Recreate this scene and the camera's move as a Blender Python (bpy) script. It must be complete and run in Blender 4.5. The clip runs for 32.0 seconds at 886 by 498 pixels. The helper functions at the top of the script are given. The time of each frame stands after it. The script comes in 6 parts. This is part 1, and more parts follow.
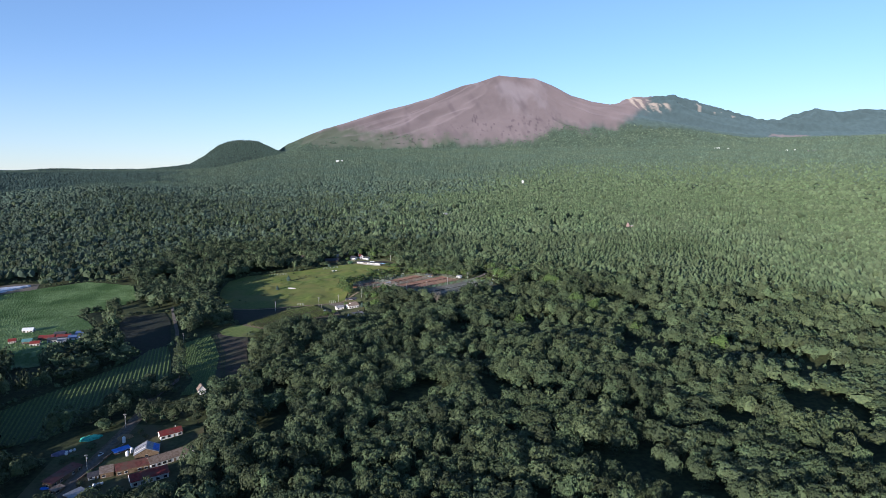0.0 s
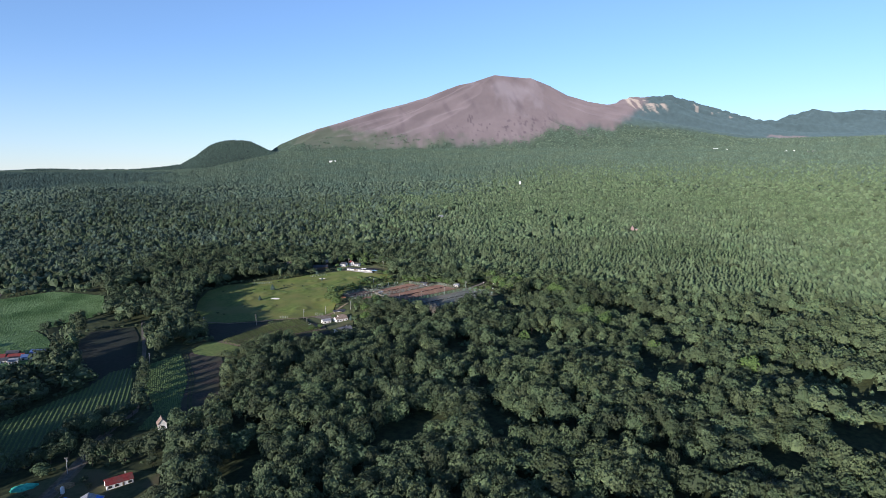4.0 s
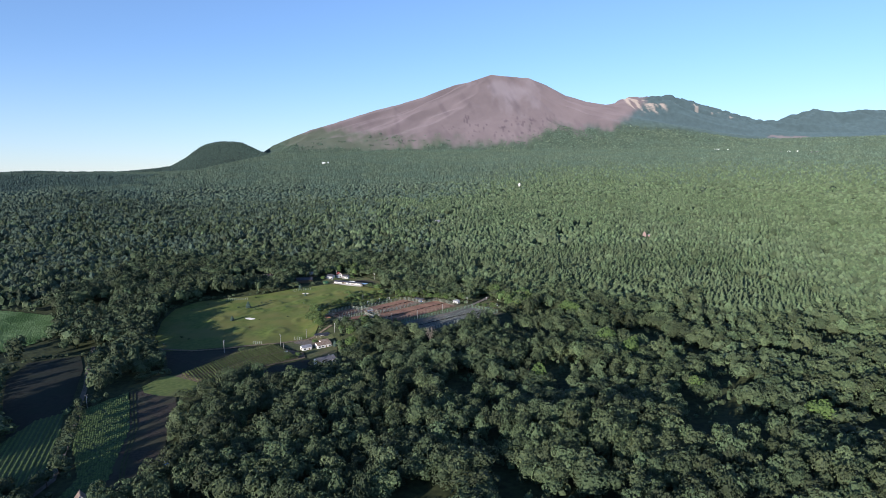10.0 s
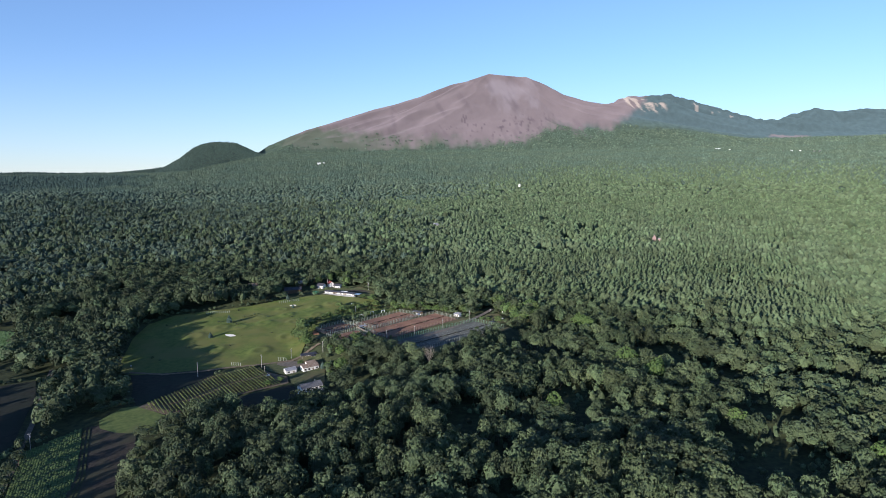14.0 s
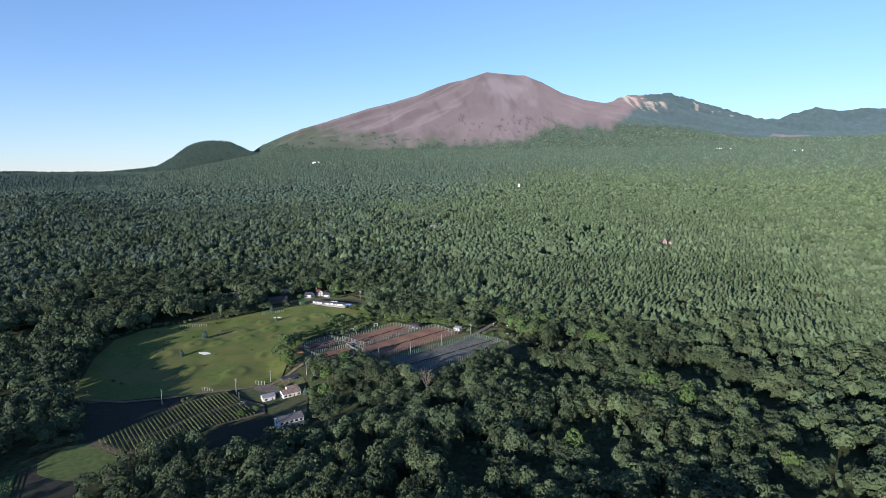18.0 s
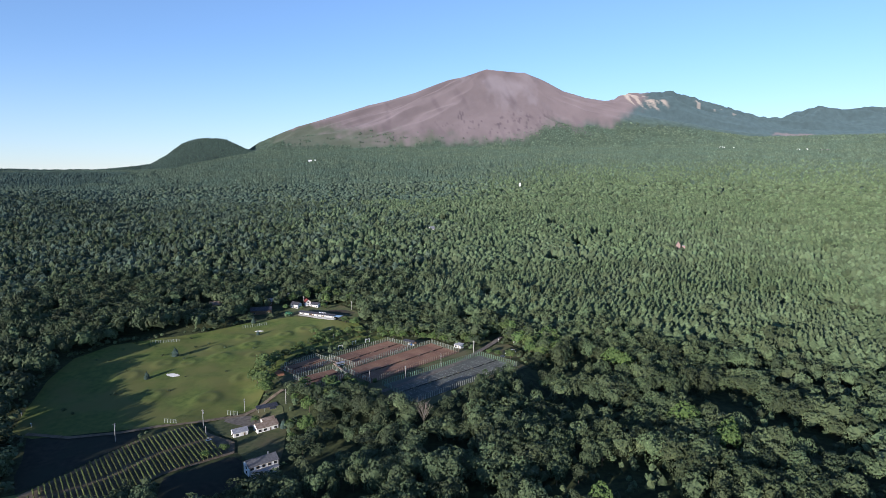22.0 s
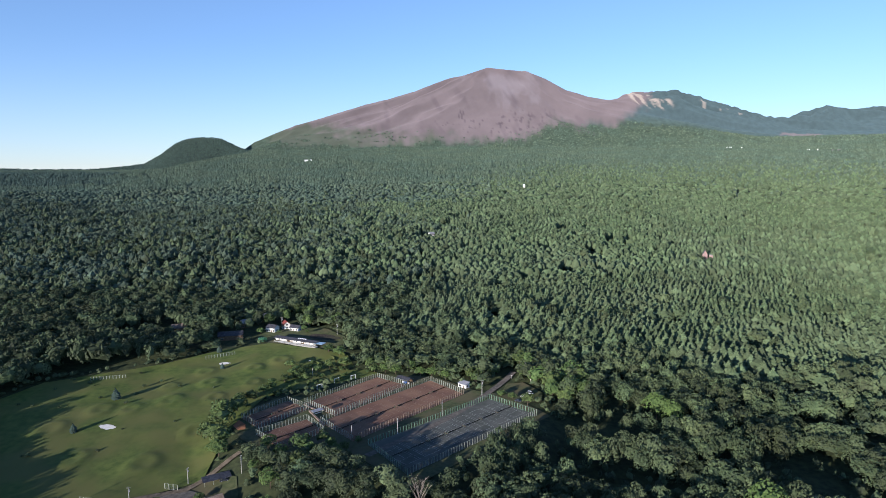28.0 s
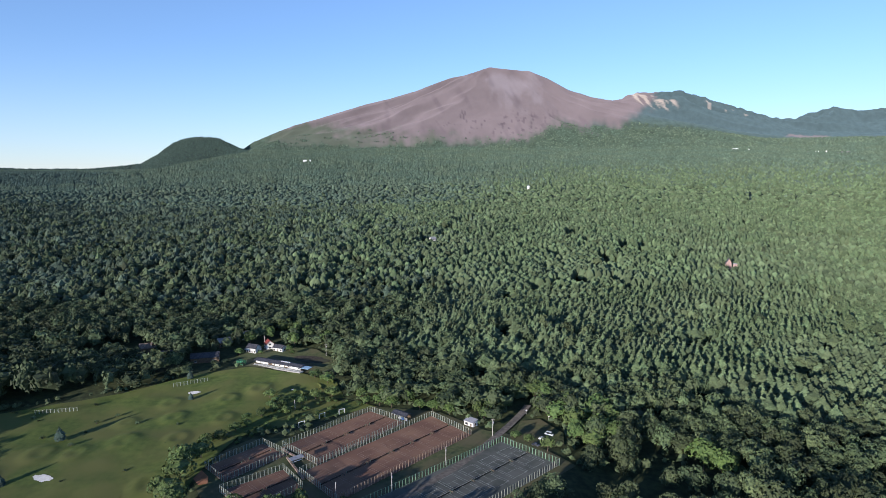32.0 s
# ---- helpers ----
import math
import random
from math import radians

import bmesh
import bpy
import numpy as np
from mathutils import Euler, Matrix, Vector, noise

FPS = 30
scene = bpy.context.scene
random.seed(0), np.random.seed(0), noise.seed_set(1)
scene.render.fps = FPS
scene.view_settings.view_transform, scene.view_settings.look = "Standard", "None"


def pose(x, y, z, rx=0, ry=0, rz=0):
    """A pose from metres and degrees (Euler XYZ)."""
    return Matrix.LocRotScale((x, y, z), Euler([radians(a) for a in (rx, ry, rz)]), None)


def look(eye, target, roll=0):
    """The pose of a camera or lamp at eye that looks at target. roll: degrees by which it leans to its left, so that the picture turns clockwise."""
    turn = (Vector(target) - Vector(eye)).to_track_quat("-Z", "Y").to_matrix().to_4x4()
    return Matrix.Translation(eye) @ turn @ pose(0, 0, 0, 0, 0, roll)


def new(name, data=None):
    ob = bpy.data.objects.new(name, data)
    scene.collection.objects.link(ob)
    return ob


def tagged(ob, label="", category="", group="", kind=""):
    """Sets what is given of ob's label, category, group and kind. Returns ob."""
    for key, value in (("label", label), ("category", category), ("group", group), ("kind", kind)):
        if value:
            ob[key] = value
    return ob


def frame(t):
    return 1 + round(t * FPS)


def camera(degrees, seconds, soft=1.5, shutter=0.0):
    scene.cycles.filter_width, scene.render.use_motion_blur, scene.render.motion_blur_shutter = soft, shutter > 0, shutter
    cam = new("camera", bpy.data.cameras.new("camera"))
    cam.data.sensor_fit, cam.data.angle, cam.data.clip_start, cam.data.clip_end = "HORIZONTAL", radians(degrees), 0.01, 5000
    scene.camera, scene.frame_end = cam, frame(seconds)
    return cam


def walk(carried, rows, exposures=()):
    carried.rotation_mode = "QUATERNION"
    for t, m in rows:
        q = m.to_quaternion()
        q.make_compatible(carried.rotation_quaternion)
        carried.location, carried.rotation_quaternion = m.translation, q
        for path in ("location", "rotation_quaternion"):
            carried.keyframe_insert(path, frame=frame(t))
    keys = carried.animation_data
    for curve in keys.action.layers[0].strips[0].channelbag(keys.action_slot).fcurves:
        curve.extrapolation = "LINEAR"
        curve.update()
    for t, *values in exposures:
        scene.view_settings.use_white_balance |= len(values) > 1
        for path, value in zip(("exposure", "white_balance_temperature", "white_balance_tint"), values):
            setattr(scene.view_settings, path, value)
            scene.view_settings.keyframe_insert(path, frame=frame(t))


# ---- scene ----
cam = camera(71.8, 32.0, soft=0.6)

PATH = [
    (0, (2.009, 1.61, 150.256), (2.019, 3.593, 149.991), -0.5),
    (1.5, (1.181, 23.542, 150.123), (1.198, 25.525, 149.861), -0.6),
    (3, (0.725, 45.721, 150.006), (0.749, 47.703, 149.743), -0.5),
    (5.5, (0.768, 83.224, 149.916), (0.799, 85.207, 149.656), -0.5),
    (6, (0.75, 90.689, 149.91), (0.781, 92.672, 149.652), -0.6),
    (7, (0.553, 105.458, 149.889), (0.587, 107.441, 149.63), -0.5),
    (8, (0.28, 120.154, 149.87), (0.317, 122.137, 149.611), -0.5),
    (9, (-0.032, 134.826, 149.871), (0.007, 136.809, 149.612), -0.6),
    (11, (-0.744, 164.199, 150.145), (-0.702, 166.182, 149.887), -0.5),
    (13, (-1.361, 193.717, 150.415), (-1.315, 195.699, 150.157), -0.6),
    (14.5, (-1.444, 216.222, 150.313), (-1.394, 218.204, 150.056), -0.7),
    (16.5, (-1.504, 246.264, 150.089), (-1.451, 248.247, 149.832), -0.7),
    (18, (-1.643, 268.661, 149.953), (-1.584, 270.643, 149.694), -0.6),
    (19, (-1.686, 283.563, 149.895), (-1.624, 285.545, 149.634), -0.5),
    (20, (-1.461, 298.566, 149.875), (-1.398, 300.548, 149.613), -0.5),
    (21.5, (-0.984, 321.079, 149.845), (-0.92, 323.061, 149.582), -0.5),
    (23, (-0.516, 343.638, 149.814), (-0.452, 345.619, 149.549), -0.4),
    (25, (0.14, 374.149, 149.814), (0.202, 376.131, 149.549), -0.4),
    (27.5, (0.882, 412.854, 149.975), (0.945, 414.836, 149.711), -0.5),
    (28, (0.996, 420.658, 149.983), (1.061, 422.639, 149.72), -0.4),
    (28.5, (1.058, 428.508, 149.97), (1.121, 430.49, 149.706), -0.4),
    (30, (1.072, 451.926, 149.798), (1.136, 453.908, 149.533), -0.3),
    (32, (1.062, 483.31, 149.461), (1.125, 485.292, 149.201), -0.2),
]
walk(cam, [(t, look(eye, target, roll)) for t, eye, target, roll in PATH],
     exposures=[(0.0, 0.72, 6080, 15.0), (32.0, 0.71, 6080, 15.0)])

# ---- light: a low morning sun behind the viewer, clear sky ----
SUN_AZ, SUN_EL = radians(218.0), radians(8.5)
world = bpy.data.worlds.new("world")
scene.world = world
world.use_nodes = True
wn = world.node_tree.nodes
sky = wn.new("ShaderNodeTexSky")
sky.sky_type = "NISHITA"
sky.sun_disc = False
sky.sun_elevation, sky.sun_rotation = SUN_EL, SUN_AZ
sky.altitude = 1100
sky.air_density, sky.dust_density, sky.ozone_density = 0.85, 0.0, 2.6
haze = wn.new("ShaderNodeMix")
haze.data_type = "RGBA"
# the haze is thick and pale along the horizon and thins out overhead
ways, split = wn.new("ShaderNodeTexCoord"), wn.new("ShaderNodeSeparateXYZ")
tone = wn.new("ShaderNodeMix")
thin, low_air = wn.new("ShaderNodeMapRange"), wn.new("ShaderNodeMapRange")
thin.interpolation_type = low_air.interpolation_type = "SMOOTHSTEP"
for node, span in ((thin, (0.16, 0.75, 0.24, 0.0)), (low_air, (-0.02, 0.20, 1.0, 0.0))):
    for i, v in enumerate(span):
        node.inputs[i + 1].default_value = v
both = wn.new("ShaderNodeMath")
both.operation, both.inputs[1].default_value = "MULTIPLY_ADD", 0.30
tone.data_type = "RGBA"
tone.inputs[6].default_value, tone.inputs[7].default_value = (1.55, 2.4, 4.5, 1), (2.75, 3.25, 3.9, 1)
wl = world.node_tree.links
wl.new(ways.outputs["Generated"], split.inputs[0])
wl.new(split.outputs["Z"], thin.inputs[0])
wl.new(split.outputs["Z"], low_air.inputs[0])
wl.new(low_air.outputs[0], both.inputs[0])
wl.new(thin.outputs[0], both.inputs[2])
wl.new(both.outputs[0], haze.inputs[0])
wl.new(low_air.outputs[0], tone.inputs[0])
wl.new(tone.outputs[2], haze.inputs[7])
world.node_tree.links.new(sky.outputs[0], haze.inputs[6])
world.node_tree.links.new(haze.outputs[2], wn["Background"].inputs[0])
wn["Background"].inputs[1].default_value = 0.14
sun = new("sun", bpy.data.lights.new("sun", "SUN"))
sun.data.energy, sun.data.angle, sun.data.color = 4.8, radians(0.5), (1.0, 0.92, 0.80)
sun.matrix_world = look((0, 0, 600), (math.sin(SUN_AZ) * -100, math.cos(SUN_AZ) * -100, 600 - 100 * math.tan(SUN_EL)))

# ---- materials ----


def material(name, low, high, scale=1.0, rough=0.8, bump=0.0, bump_scale=None, detail=4.0, big=None, big_scale=0.02,
             tint=0.0, metal=0.0, cover=()):
    """Two colours by fine noise, a third in large patches, relief by noise, a tint per tree."""
    m = bpy.data.materials.new(name)
    m.use_nodes = True
    n, l = m.node_tree.nodes, m.node_tree.links
    b = n["Principled BSDF"]
    b.inputs["Roughness"].default_value, b.inputs["Metallic"].default_value = rough, metal
    b.inputs["Specular IOR Level"].default_value = 0.25
    b.inputs["Diffuse Roughness"].default_value = 1.0 if rough > 0.65 else 0.3
    geo = n.new("ShaderNodeNewGeometry")

    def noise_node(sc, det=detail):
        t = n.new("ShaderNodeTexNoise")
        t.inputs["Scale"].default_value, t.inputs["Detail"].default_value = sc, det
        l.new(geo.outputs["Position"], t.inputs["Vector"])
        return t

    def blend(fac, a, c, kind="MIX"):
        x = n.new("ShaderNodeMix")
        x.data_type, x.blend_type = "RGBA", kind
        for sock, v in ((x.inputs[0], fac), (x.inputs[6], a), (x.inputs[7], c)):
            if isinstance(v, (tuple, list)):
                sock.default_value = (*v, 1)
            elif isinstance(v, (int, float)):
                sock.default_value = v
            else:
                l.new(v, sock)
        return x.outputs[2]

    def ramp(sock, a, c):
        r = n.new("ShaderNodeMapRange")
        r.inputs[1].default_value, r.inputs[2].default_value = a, c
        l.new(sock, r.inputs[0])
        return r.outputs[0]

    col = blend(ramp(noise_node(scale).outputs[0], 0.35, 0.65), low, high)
    if big:
        col = blend(ramp(noise_node(big_scale).outputs[0], 0.42, 0.62), col, big)
    for attr, shade in cover:
        a = n.new("ShaderNodeAttribute")
        a.attribute_name = attr
        k = {"wood": 0.3, "hill_haze": 0.12, "dome": 0.3}.get(attr, 0.12)
        patch = blend(ramp(noise_node(0.03 if attr in ("wood", "hill_haze", "dome") else 0.006, 9.0).outputs[0], 0.3, 0.7), tuple(c * (1 - k) for c in shade), tuple(c * (1 + k) for c in shade))
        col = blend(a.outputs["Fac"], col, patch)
    if tint:
        a = n.new("ShaderNodeAttribute")
        a.attribute_name = "tint"
        info = n.new("ShaderNodeObjectInfo")
        add = n.new("ShaderNodeMath")
        add.operation = "ADD"
        l.new(a.outputs["Fac"], add.inputs[0])
        l.new(info.outputs["Random"], add.inputs[1])
        fr = n.new("ShaderNodeMath")
        fr.operation = "FRACT"
        l.new(add.outputs[0], fr.inputs[0])
        hs = n.new("ShaderNodeHueSaturation")
        l.new(col, hs.inputs["Color"])
        l.new(ramp_to(n, l, fr.outputs[0], 0.5 - 0.014 * tint, 0.5 + 0.012 * tint), hs.inputs["Hue"])
        mul = n.new("ShaderNodeMath")
        mul.operation = "MULTIPLY"
        mul.inputs[1].default_value = 7.13
        l.new(fr.outputs[0], mul.inputs[0])
        fr2 = n.new("ShaderNodeMath")
        fr2.operation = "FRACT"
        l.new(mul.outputs[0], fr2.inputs[0])
        leafy = n.new("ShaderNodeMath")
        leafy.operation = "MULTIPLY"
        l.new(ramp_to(n, l, fr2.outputs[0], 1 - 0.3 * tint, 1 + 0.45 * tint), leafy.inputs[0])
        l.new(ramp_to(n, l, geo.outputs["Random Per Island"], 0.74, 1.3), leafy.inputs[1])
        l.new(leafy.outputs[0], hs.inputs["Value"])
        col = hs.outputs[0]
    l.new(col, b.inputs["Base Color"])
    if bump:
        bp = n.new("ShaderNodeBump")
        bp.inputs["Strength"].default_value = min(1.0, bump)
        bp.inputs["Distance"].default_value = bump
        l.new(noise_node(bump_scale or scale, 5.0).outputs[0], bp.inputs["Height"])
        l.new(bp.outputs[0], b.inputs["Normal"])
    return m


def ramp_to(n, l, sock, a, c):
    r = n.new("ShaderNodeMapRange")
    r.inputs[3].default_value, r.inputs[4].default_value = a, c
    l.new(sock, r.inputs[0])
    return r.outputs[0]


LEAF = material("broadleaf", (0.032, 0.049, 0.025), (0.077, 0.102, 0.045), 0.7, 0.75, 0.4, 1.6, tint=1.25, big=(0.055, 0.077, 0.038), big_scale=0.01)
NEEDLE = material("larch_needles", (0.045, 0.072, 0.037), (0.092, 0.126, 0.059), 0.7, 0.8, 0.4, 1.6, tint=0.85, big=(0.076, 0.104, 0.054), big_scale=0.012)
SPRUCE = material("dark_spruce", (0.030, 0.052, 0.042), (0.056, 0.084, 0.066), 0.2, 0.85, 0.3, 0.5, tint=0.6)
# leaf of far crowns, with aerial haze mixed in: paler and bluer
HAZEWOOD = material("hazed_far_wood", (0.049, 0.073, 0.049), (0.086, 0.115, 0.075), 0.05, 0.85, 0.3, 0.3, tint=0.6, big=(0.060, 0.090, 0.064), big_scale=0.006)
BARK = material("bark", (0.06, 0.045, 0.03), (0.13, 0.10, 0.075), 1.5, 0.9, 0.1, 3.0)
# aerial haze put into these tones: bluish far ranges, lilac bare cone and ash
SOIL = material("forest_floor", (0.022, 0.030, 0.014), (0.05, 0.06, 0.025), 0.3, 0.95, 0.3, 0.5, cover=(("wood", (0.050, 0.074, 0.054)), ("hill_haze", (0.058, 0.090, 0.100)), ("dome", (0.036, 0.058, 0.052)), ("grass", (0.076, 0.089, 0.068)), ("bare", (0.152, 0.125, 0.134)), ("ash_haze", (0.215, 0.190, 0.212)), ("rock", (0.33, 0.285, 0.255)), ("crag_shade", (0.092, 0.074, 0.086))))
LAWN = material("lawn_grass", (0.056, 0.083, 0.018), (0.092, 0.117, 0.028), 0.25, 0.9, 0.05, 2.0, big=(0.100, 0.106, 0.032), big_scale=0.035)
ROUGH = material("rough_grass", (0.045, 0.058, 0.024), (0.08, 0.088, 0.04), 0.4, 0.9, 0.1, 1.5, big=(0.09, 0.08, 0.045), big_scale=0.05)
CROP = material("crop_ground", (0.028, 0.048, 0.022), (0.055, 0.082, 0.032), 0.9, 0.8, 0.4, 1.2)
CROPLEAF = material("crop_leaves", (0.06, 0.10, 0.035), (0.11, 0.155, 0.055), 0.9, 0.8, 0.4, 1.2)
VINE = material("vine_leaves", (0.058, 0.082, 0.025), (0.110, 0.128, 0.04), 0.9, 0.8, 0.3, 1.5, tint=0.9)
MEADOW = material("meadow", (0.10, 0.165, 0.06), (0.16, 0.235, 0.10), 0.15, 0.9, 0.4, 0.6, big=(0.05, 0.10, 0.03), big_scale=0.02)
OLIVE = material("olive_meadow", (0.070, 0.100, 0.030), (0.118, 0.148, 0.045), 0.3, 0.9, 0.3, 1.0, big=(0.095, 0.105, 0.04), big_scale=0.06)
PLOUGH = material("ploughed_soil", (0.026, 0.023, 0.019), (0.054, 0.045, 0.036), 0.5, 0.95, 0.2, 1.5, big=(0.045, 0.045, 0.028), big_scale=0.06)
# near-black ground: deep tree shade put into the base colour
SHADED_SOIL = material("shaded_soil", (0.013, 0.015, 0.012), (0.027, 0.029, 0.021), 0.3, 0.95, 0.1, 0.8, big=(0.018, 0.024, 0.016), big_scale=0.05)
EARTH = material("bare_earth", (0.09, 0.07, 0.05), (0.16, 0.13, 0.095), 0.4, 0.95, 0.05, 1.5)
CLAY = material("clay_court", (0.165, 0.094, 0.063), (0.215, 0.126, 0.086), 0.12, 0.95, 0.02, 1.5, big=(0.134, 0.074, 0.054), big_scale=0.06)
HARD = material("hard_court", (0.058, 0.063, 0.056), (0.080, 0.085, 0.076), 0.2, 0.85, 0.01, 2.0, big=(0.094, 0.097, 0.088), big_scale=0.05)
PAINT = material("white_lines", (0.5, 0.5, 0.48), (0.65, 0.65, 0.62), 1.0, 0.8)
POST = material("fence_paint", (0.20, 0.22, 0.18), (0.31, 0.33, 0.27), 0.8, 0.6)
POST_RUST = material("rusty_posts", (0.20, 0.13, 0.09), (0.32, 0.24, 0.18), 0.8, 0.8)
GREENPOST = material("green_fence_paint", (0.10, 0.19, 0.12), (0.19, 0.29, 0.19), 0.8, 0.6)
CONCRETE = material("concrete", (0.28, 0.27, 0.25), (0.40, 0.39, 0.36), 0.7, 0.9, 0.02, 3.0)
TRACK = material("gravel_track", (0.085, 0.075, 0.066), (0.145, 0.128, 0.112), 0.5, 0.95, 0.04, 2.0)
WHITEWALL = material("white_plaster", (0.68, 0.67, 0.64), (0.80, 0.79, 0.76), 0.8, 0.8, big=(0.6, 0.58, 0.54), big_scale=0.3)
RUSTRED = material("rusty_red_roof", (0.10, 0.034, 0.030), (0.17, 0.062, 0.052), 0.6, 0.7, big=(0.12, 0.07, 0.055), big_scale=0.25)
REDROOF = material("red_sheet_roof", (0.17, 0.026, 0.024), (0.25, 0.048, 0.042), 0.8, 0.55, big=(0.16, 0.06, 0.05), big_scale=0.3)
GREYROOF = material("grey_sheet_roof", (0.22, 0.22, 0.24), (0.32, 0.32, 0.34), 0.8, 0.5)
SLATE = material("grey_slate_roof", (0.10, 0.10, 0.11), (0.16, 0.16, 0.17), 0.8, 0.7)
DARKROOF = material("dark_roof", (0.035, 0.035, 0.045), (0.075, 0.075, 0.085), 0.8, 0.6)
BROWNROOF = material("rusty_roof", (0.17, 0.12, 0.09), (0.28, 0.22, 0.18), 0.7, 0.8)
BLUETARP = material("blue_tarpaulin", (0.02, 0.12, 0.50), (0.04, 0.20, 0.65), 0.6, 0.5)
TEALTARP = material("teal_netting", (0.02, 0.25, 0.20), (0.10, 0.55, 0.42), 0.5, 0.7, 0.2, 1.0)
WOODWALL = material("brown_boards", (0.12, 0.08, 0.05), (0.20, 0.14, 0.09), 0.9, 0.8)
DARKGLASS = material("window_glass", (0.02, 0.025, 0.03), (0.03, 0.035, 0.04), 1.0, 0.15)
SAND = material("pale_sand", (0.55, 0.52, 0.47), (0.66, 0.64, 0.60), 0.5, 0.95)
METALWHITE = material("car_white", (0.65, 0.66, 0.67), (0.72, 0.72, 0.73), 0.5, 0.3)
METALDARK = material("car_dark", (0.03, 0.035, 0.05), (0.05, 0.055, 0.07), 0.5, 0.3)
RUBBER = material("rubber", (0.015, 0.015, 0.015), (0.025, 0.025, 0.025), 2.0, 0.9)

# ---- the lie of the land ----
VX, VY, VZ = 0.0, 240.0, 150.0     # middle of the flight
KNOT_Y = [-6000, -600, 0, 378, 440, 640, 700, 760, 800, 850, 900, 935, 1223, 1422, 2316, 4300, 6000, 7000, 9000, 14000]
KNOT_Z = [-200, -45, -30, -19.5, -14, -10, -9, -5, -1, 0.5, 3.5, 5, 19, 34, 75, 212, 305, 390, 520, 650]
TAB_Y = np.arange(-6000, 14001, 5.0)
_k = np.exp(-0.5 * (np.arange(-12, 13) * 5 / 18.0) ** 2)
TAB_Z = np.convolve(np.pad(np.interp(TAB_Y, KNOT_Y, KNOT_Z), 12, "edge"), _k / _k.sum(), "valid")


def rand2(ix, iy, seed):
    h = (ix.astype(np.int64) * 374761393 + iy.astype(np.int64) * 668265263 + seed * 974711) & 0xFFFFFFFF
    h = ((h ^ (h >> 13)) * 1274126177) & 0xFFFFFFFF
    return ((h ^ (h >> 16)) & 0xFFFF) / 65535.0


def vnoise(x, y, seed=0):
    ix, iy = np.floor(x), np.floor(y)
    fx, fy = x - ix, y - iy
    fx, fy = fx * fx * (3 - 2 * fx), fy * fy * (3 - 2 * fy)
    a, b = rand2(ix, iy, seed), rand2(ix + 1, iy, seed)
    c, d = rand2(ix, iy + 1, seed), rand2(ix + 1, iy + 1, seed)
    return (a * (1 - fx) + b * fx) * (1 - fy) + (c * (1 - fx) + d * fx) * fy


def fbm(x, y, seed=0, octaves=4):
    return sum(vnoise(x * 2 ** o, y * 2 ** o, seed + o) * 0.5 ** (o + 1) for o in range(octaves))


def sstep(a, b, x):
    t = np.clip((x - a) / (b - a), 0, 1)
    return t * t * (3 - 2 * t)


# crest lines of the three massifs: bearing and height angle in degrees
CONE = ((-15.5, 1.5), (-14.3, 2.3), (-12, 3.29), (-8, 4.55), (-4.9, 5.5), (-2.9, 5.96), (-0.55, 6.65), (2.3, 7.7), (3.85, 8.0),
        (5.8, 8.6), (7.4, 8.4), (9.2, 8.22), (10.7, 7.6), (12.5, 6.6), (14.5, 5.95), (16.7, 5.5), (19, 5.1), (23, 4.0), (28, 2.6), (34, 1.2))
RIM = ((11.0, -1.0), (15.5, 4.4), (16.7, 5.45), (17.4, 6.0), (18.2, 6.29), (19, 6.14), (19.7, 6.28), (21.3, 6.24), (22.7, 5.89), (23.8, 5.46),
       (25.6, 4.82), (27.7, 4.08), (29.4, 3.6), (33, 2.7), (38, 1.6))
DOME = ((-44, 0.06), (-38, 0.1), (-36, 0.07), (-34, 0.14), (-32.5, 0.16), (-30.5, 0.06), (-28.5, 0.05), (-26.5, 0.08), (-25, 0.2), (-22.9, 0.5), (-21.7, 1.2), (-20.9, 1.85), (-20.2, 2.3), (-19.5, 2.52), (-18.6, 2.62), (-17.6, 2.6), (-17.0, 2.5),
        (-16.2, 2.1), (-15.4, 1.7), (-14.6, 1.1), (-13.6, 0.4), (-12.5, -0.6))
RANGE = ((20, -1.0), (26, 2.0), (29.4, 3.5), (30.6, 4.0), (32.4, 4.5), (34, 4.2), (34.7, 4.19), (35.6, 4.31), (36.8, 4.15), (42, 3.5), (50, 1.0))


def polar(x, y):
    return np.degrees(np.arctan2(x - VX, y - VY)), np.hypot(x - VX, y - VY)


def massif(z, az, d, crest, foot, top, power, rough, seed, middle, jag=0.05):
    """Raises a mountain to its crest line, cut by gullies that fan out from its summit."""
    el = np.interp(az, [c[0] for c in crest], [c[1] for c in crest], left=-2, right=-2)
    el = el + (fbm(az * 2.3, az * 0, seed + 40, 3) - 0.44) * jag
    ridge = VZ + top * np.tan(np.radians(el))
    t = (d - foot) / (top - foot)
    up = np.clip(t, 0, 1) ** power
    px, py = np.radians(az - middle) * d, top + 500.0 - d
    fan, run = np.degrees(np.arctan2(px, py)), np.hypot(px, py)
    warp = (fbm(px / 900.0, py / 900.0, seed + 3, 3) - 0.47) * 14
    gully = np.abs(fbm((fan + warp) * 0.045, run / 2600.0, seed, 3) - 0.45) * 1.5
    gully += 0.2 * np.abs(fbm((fan + warp) * 0.13, run / 1800.0, seed + 9, 3) - 0.45)
    gully += 0.1 * np.abs(fbm((fan + warp) * 0.34, run / 900.0, seed + 19, 4) - 0.45)
    cut = rough * (gully - 0.15) * np.clip(up * (1 - up) * 4, 0, 1)
    h = np.where(t <= 1, z + (ridge - z) * up - cut, ridge - (t - 1) * 3500)
    return np.where(t > 0, np.maximum(z, h), z)


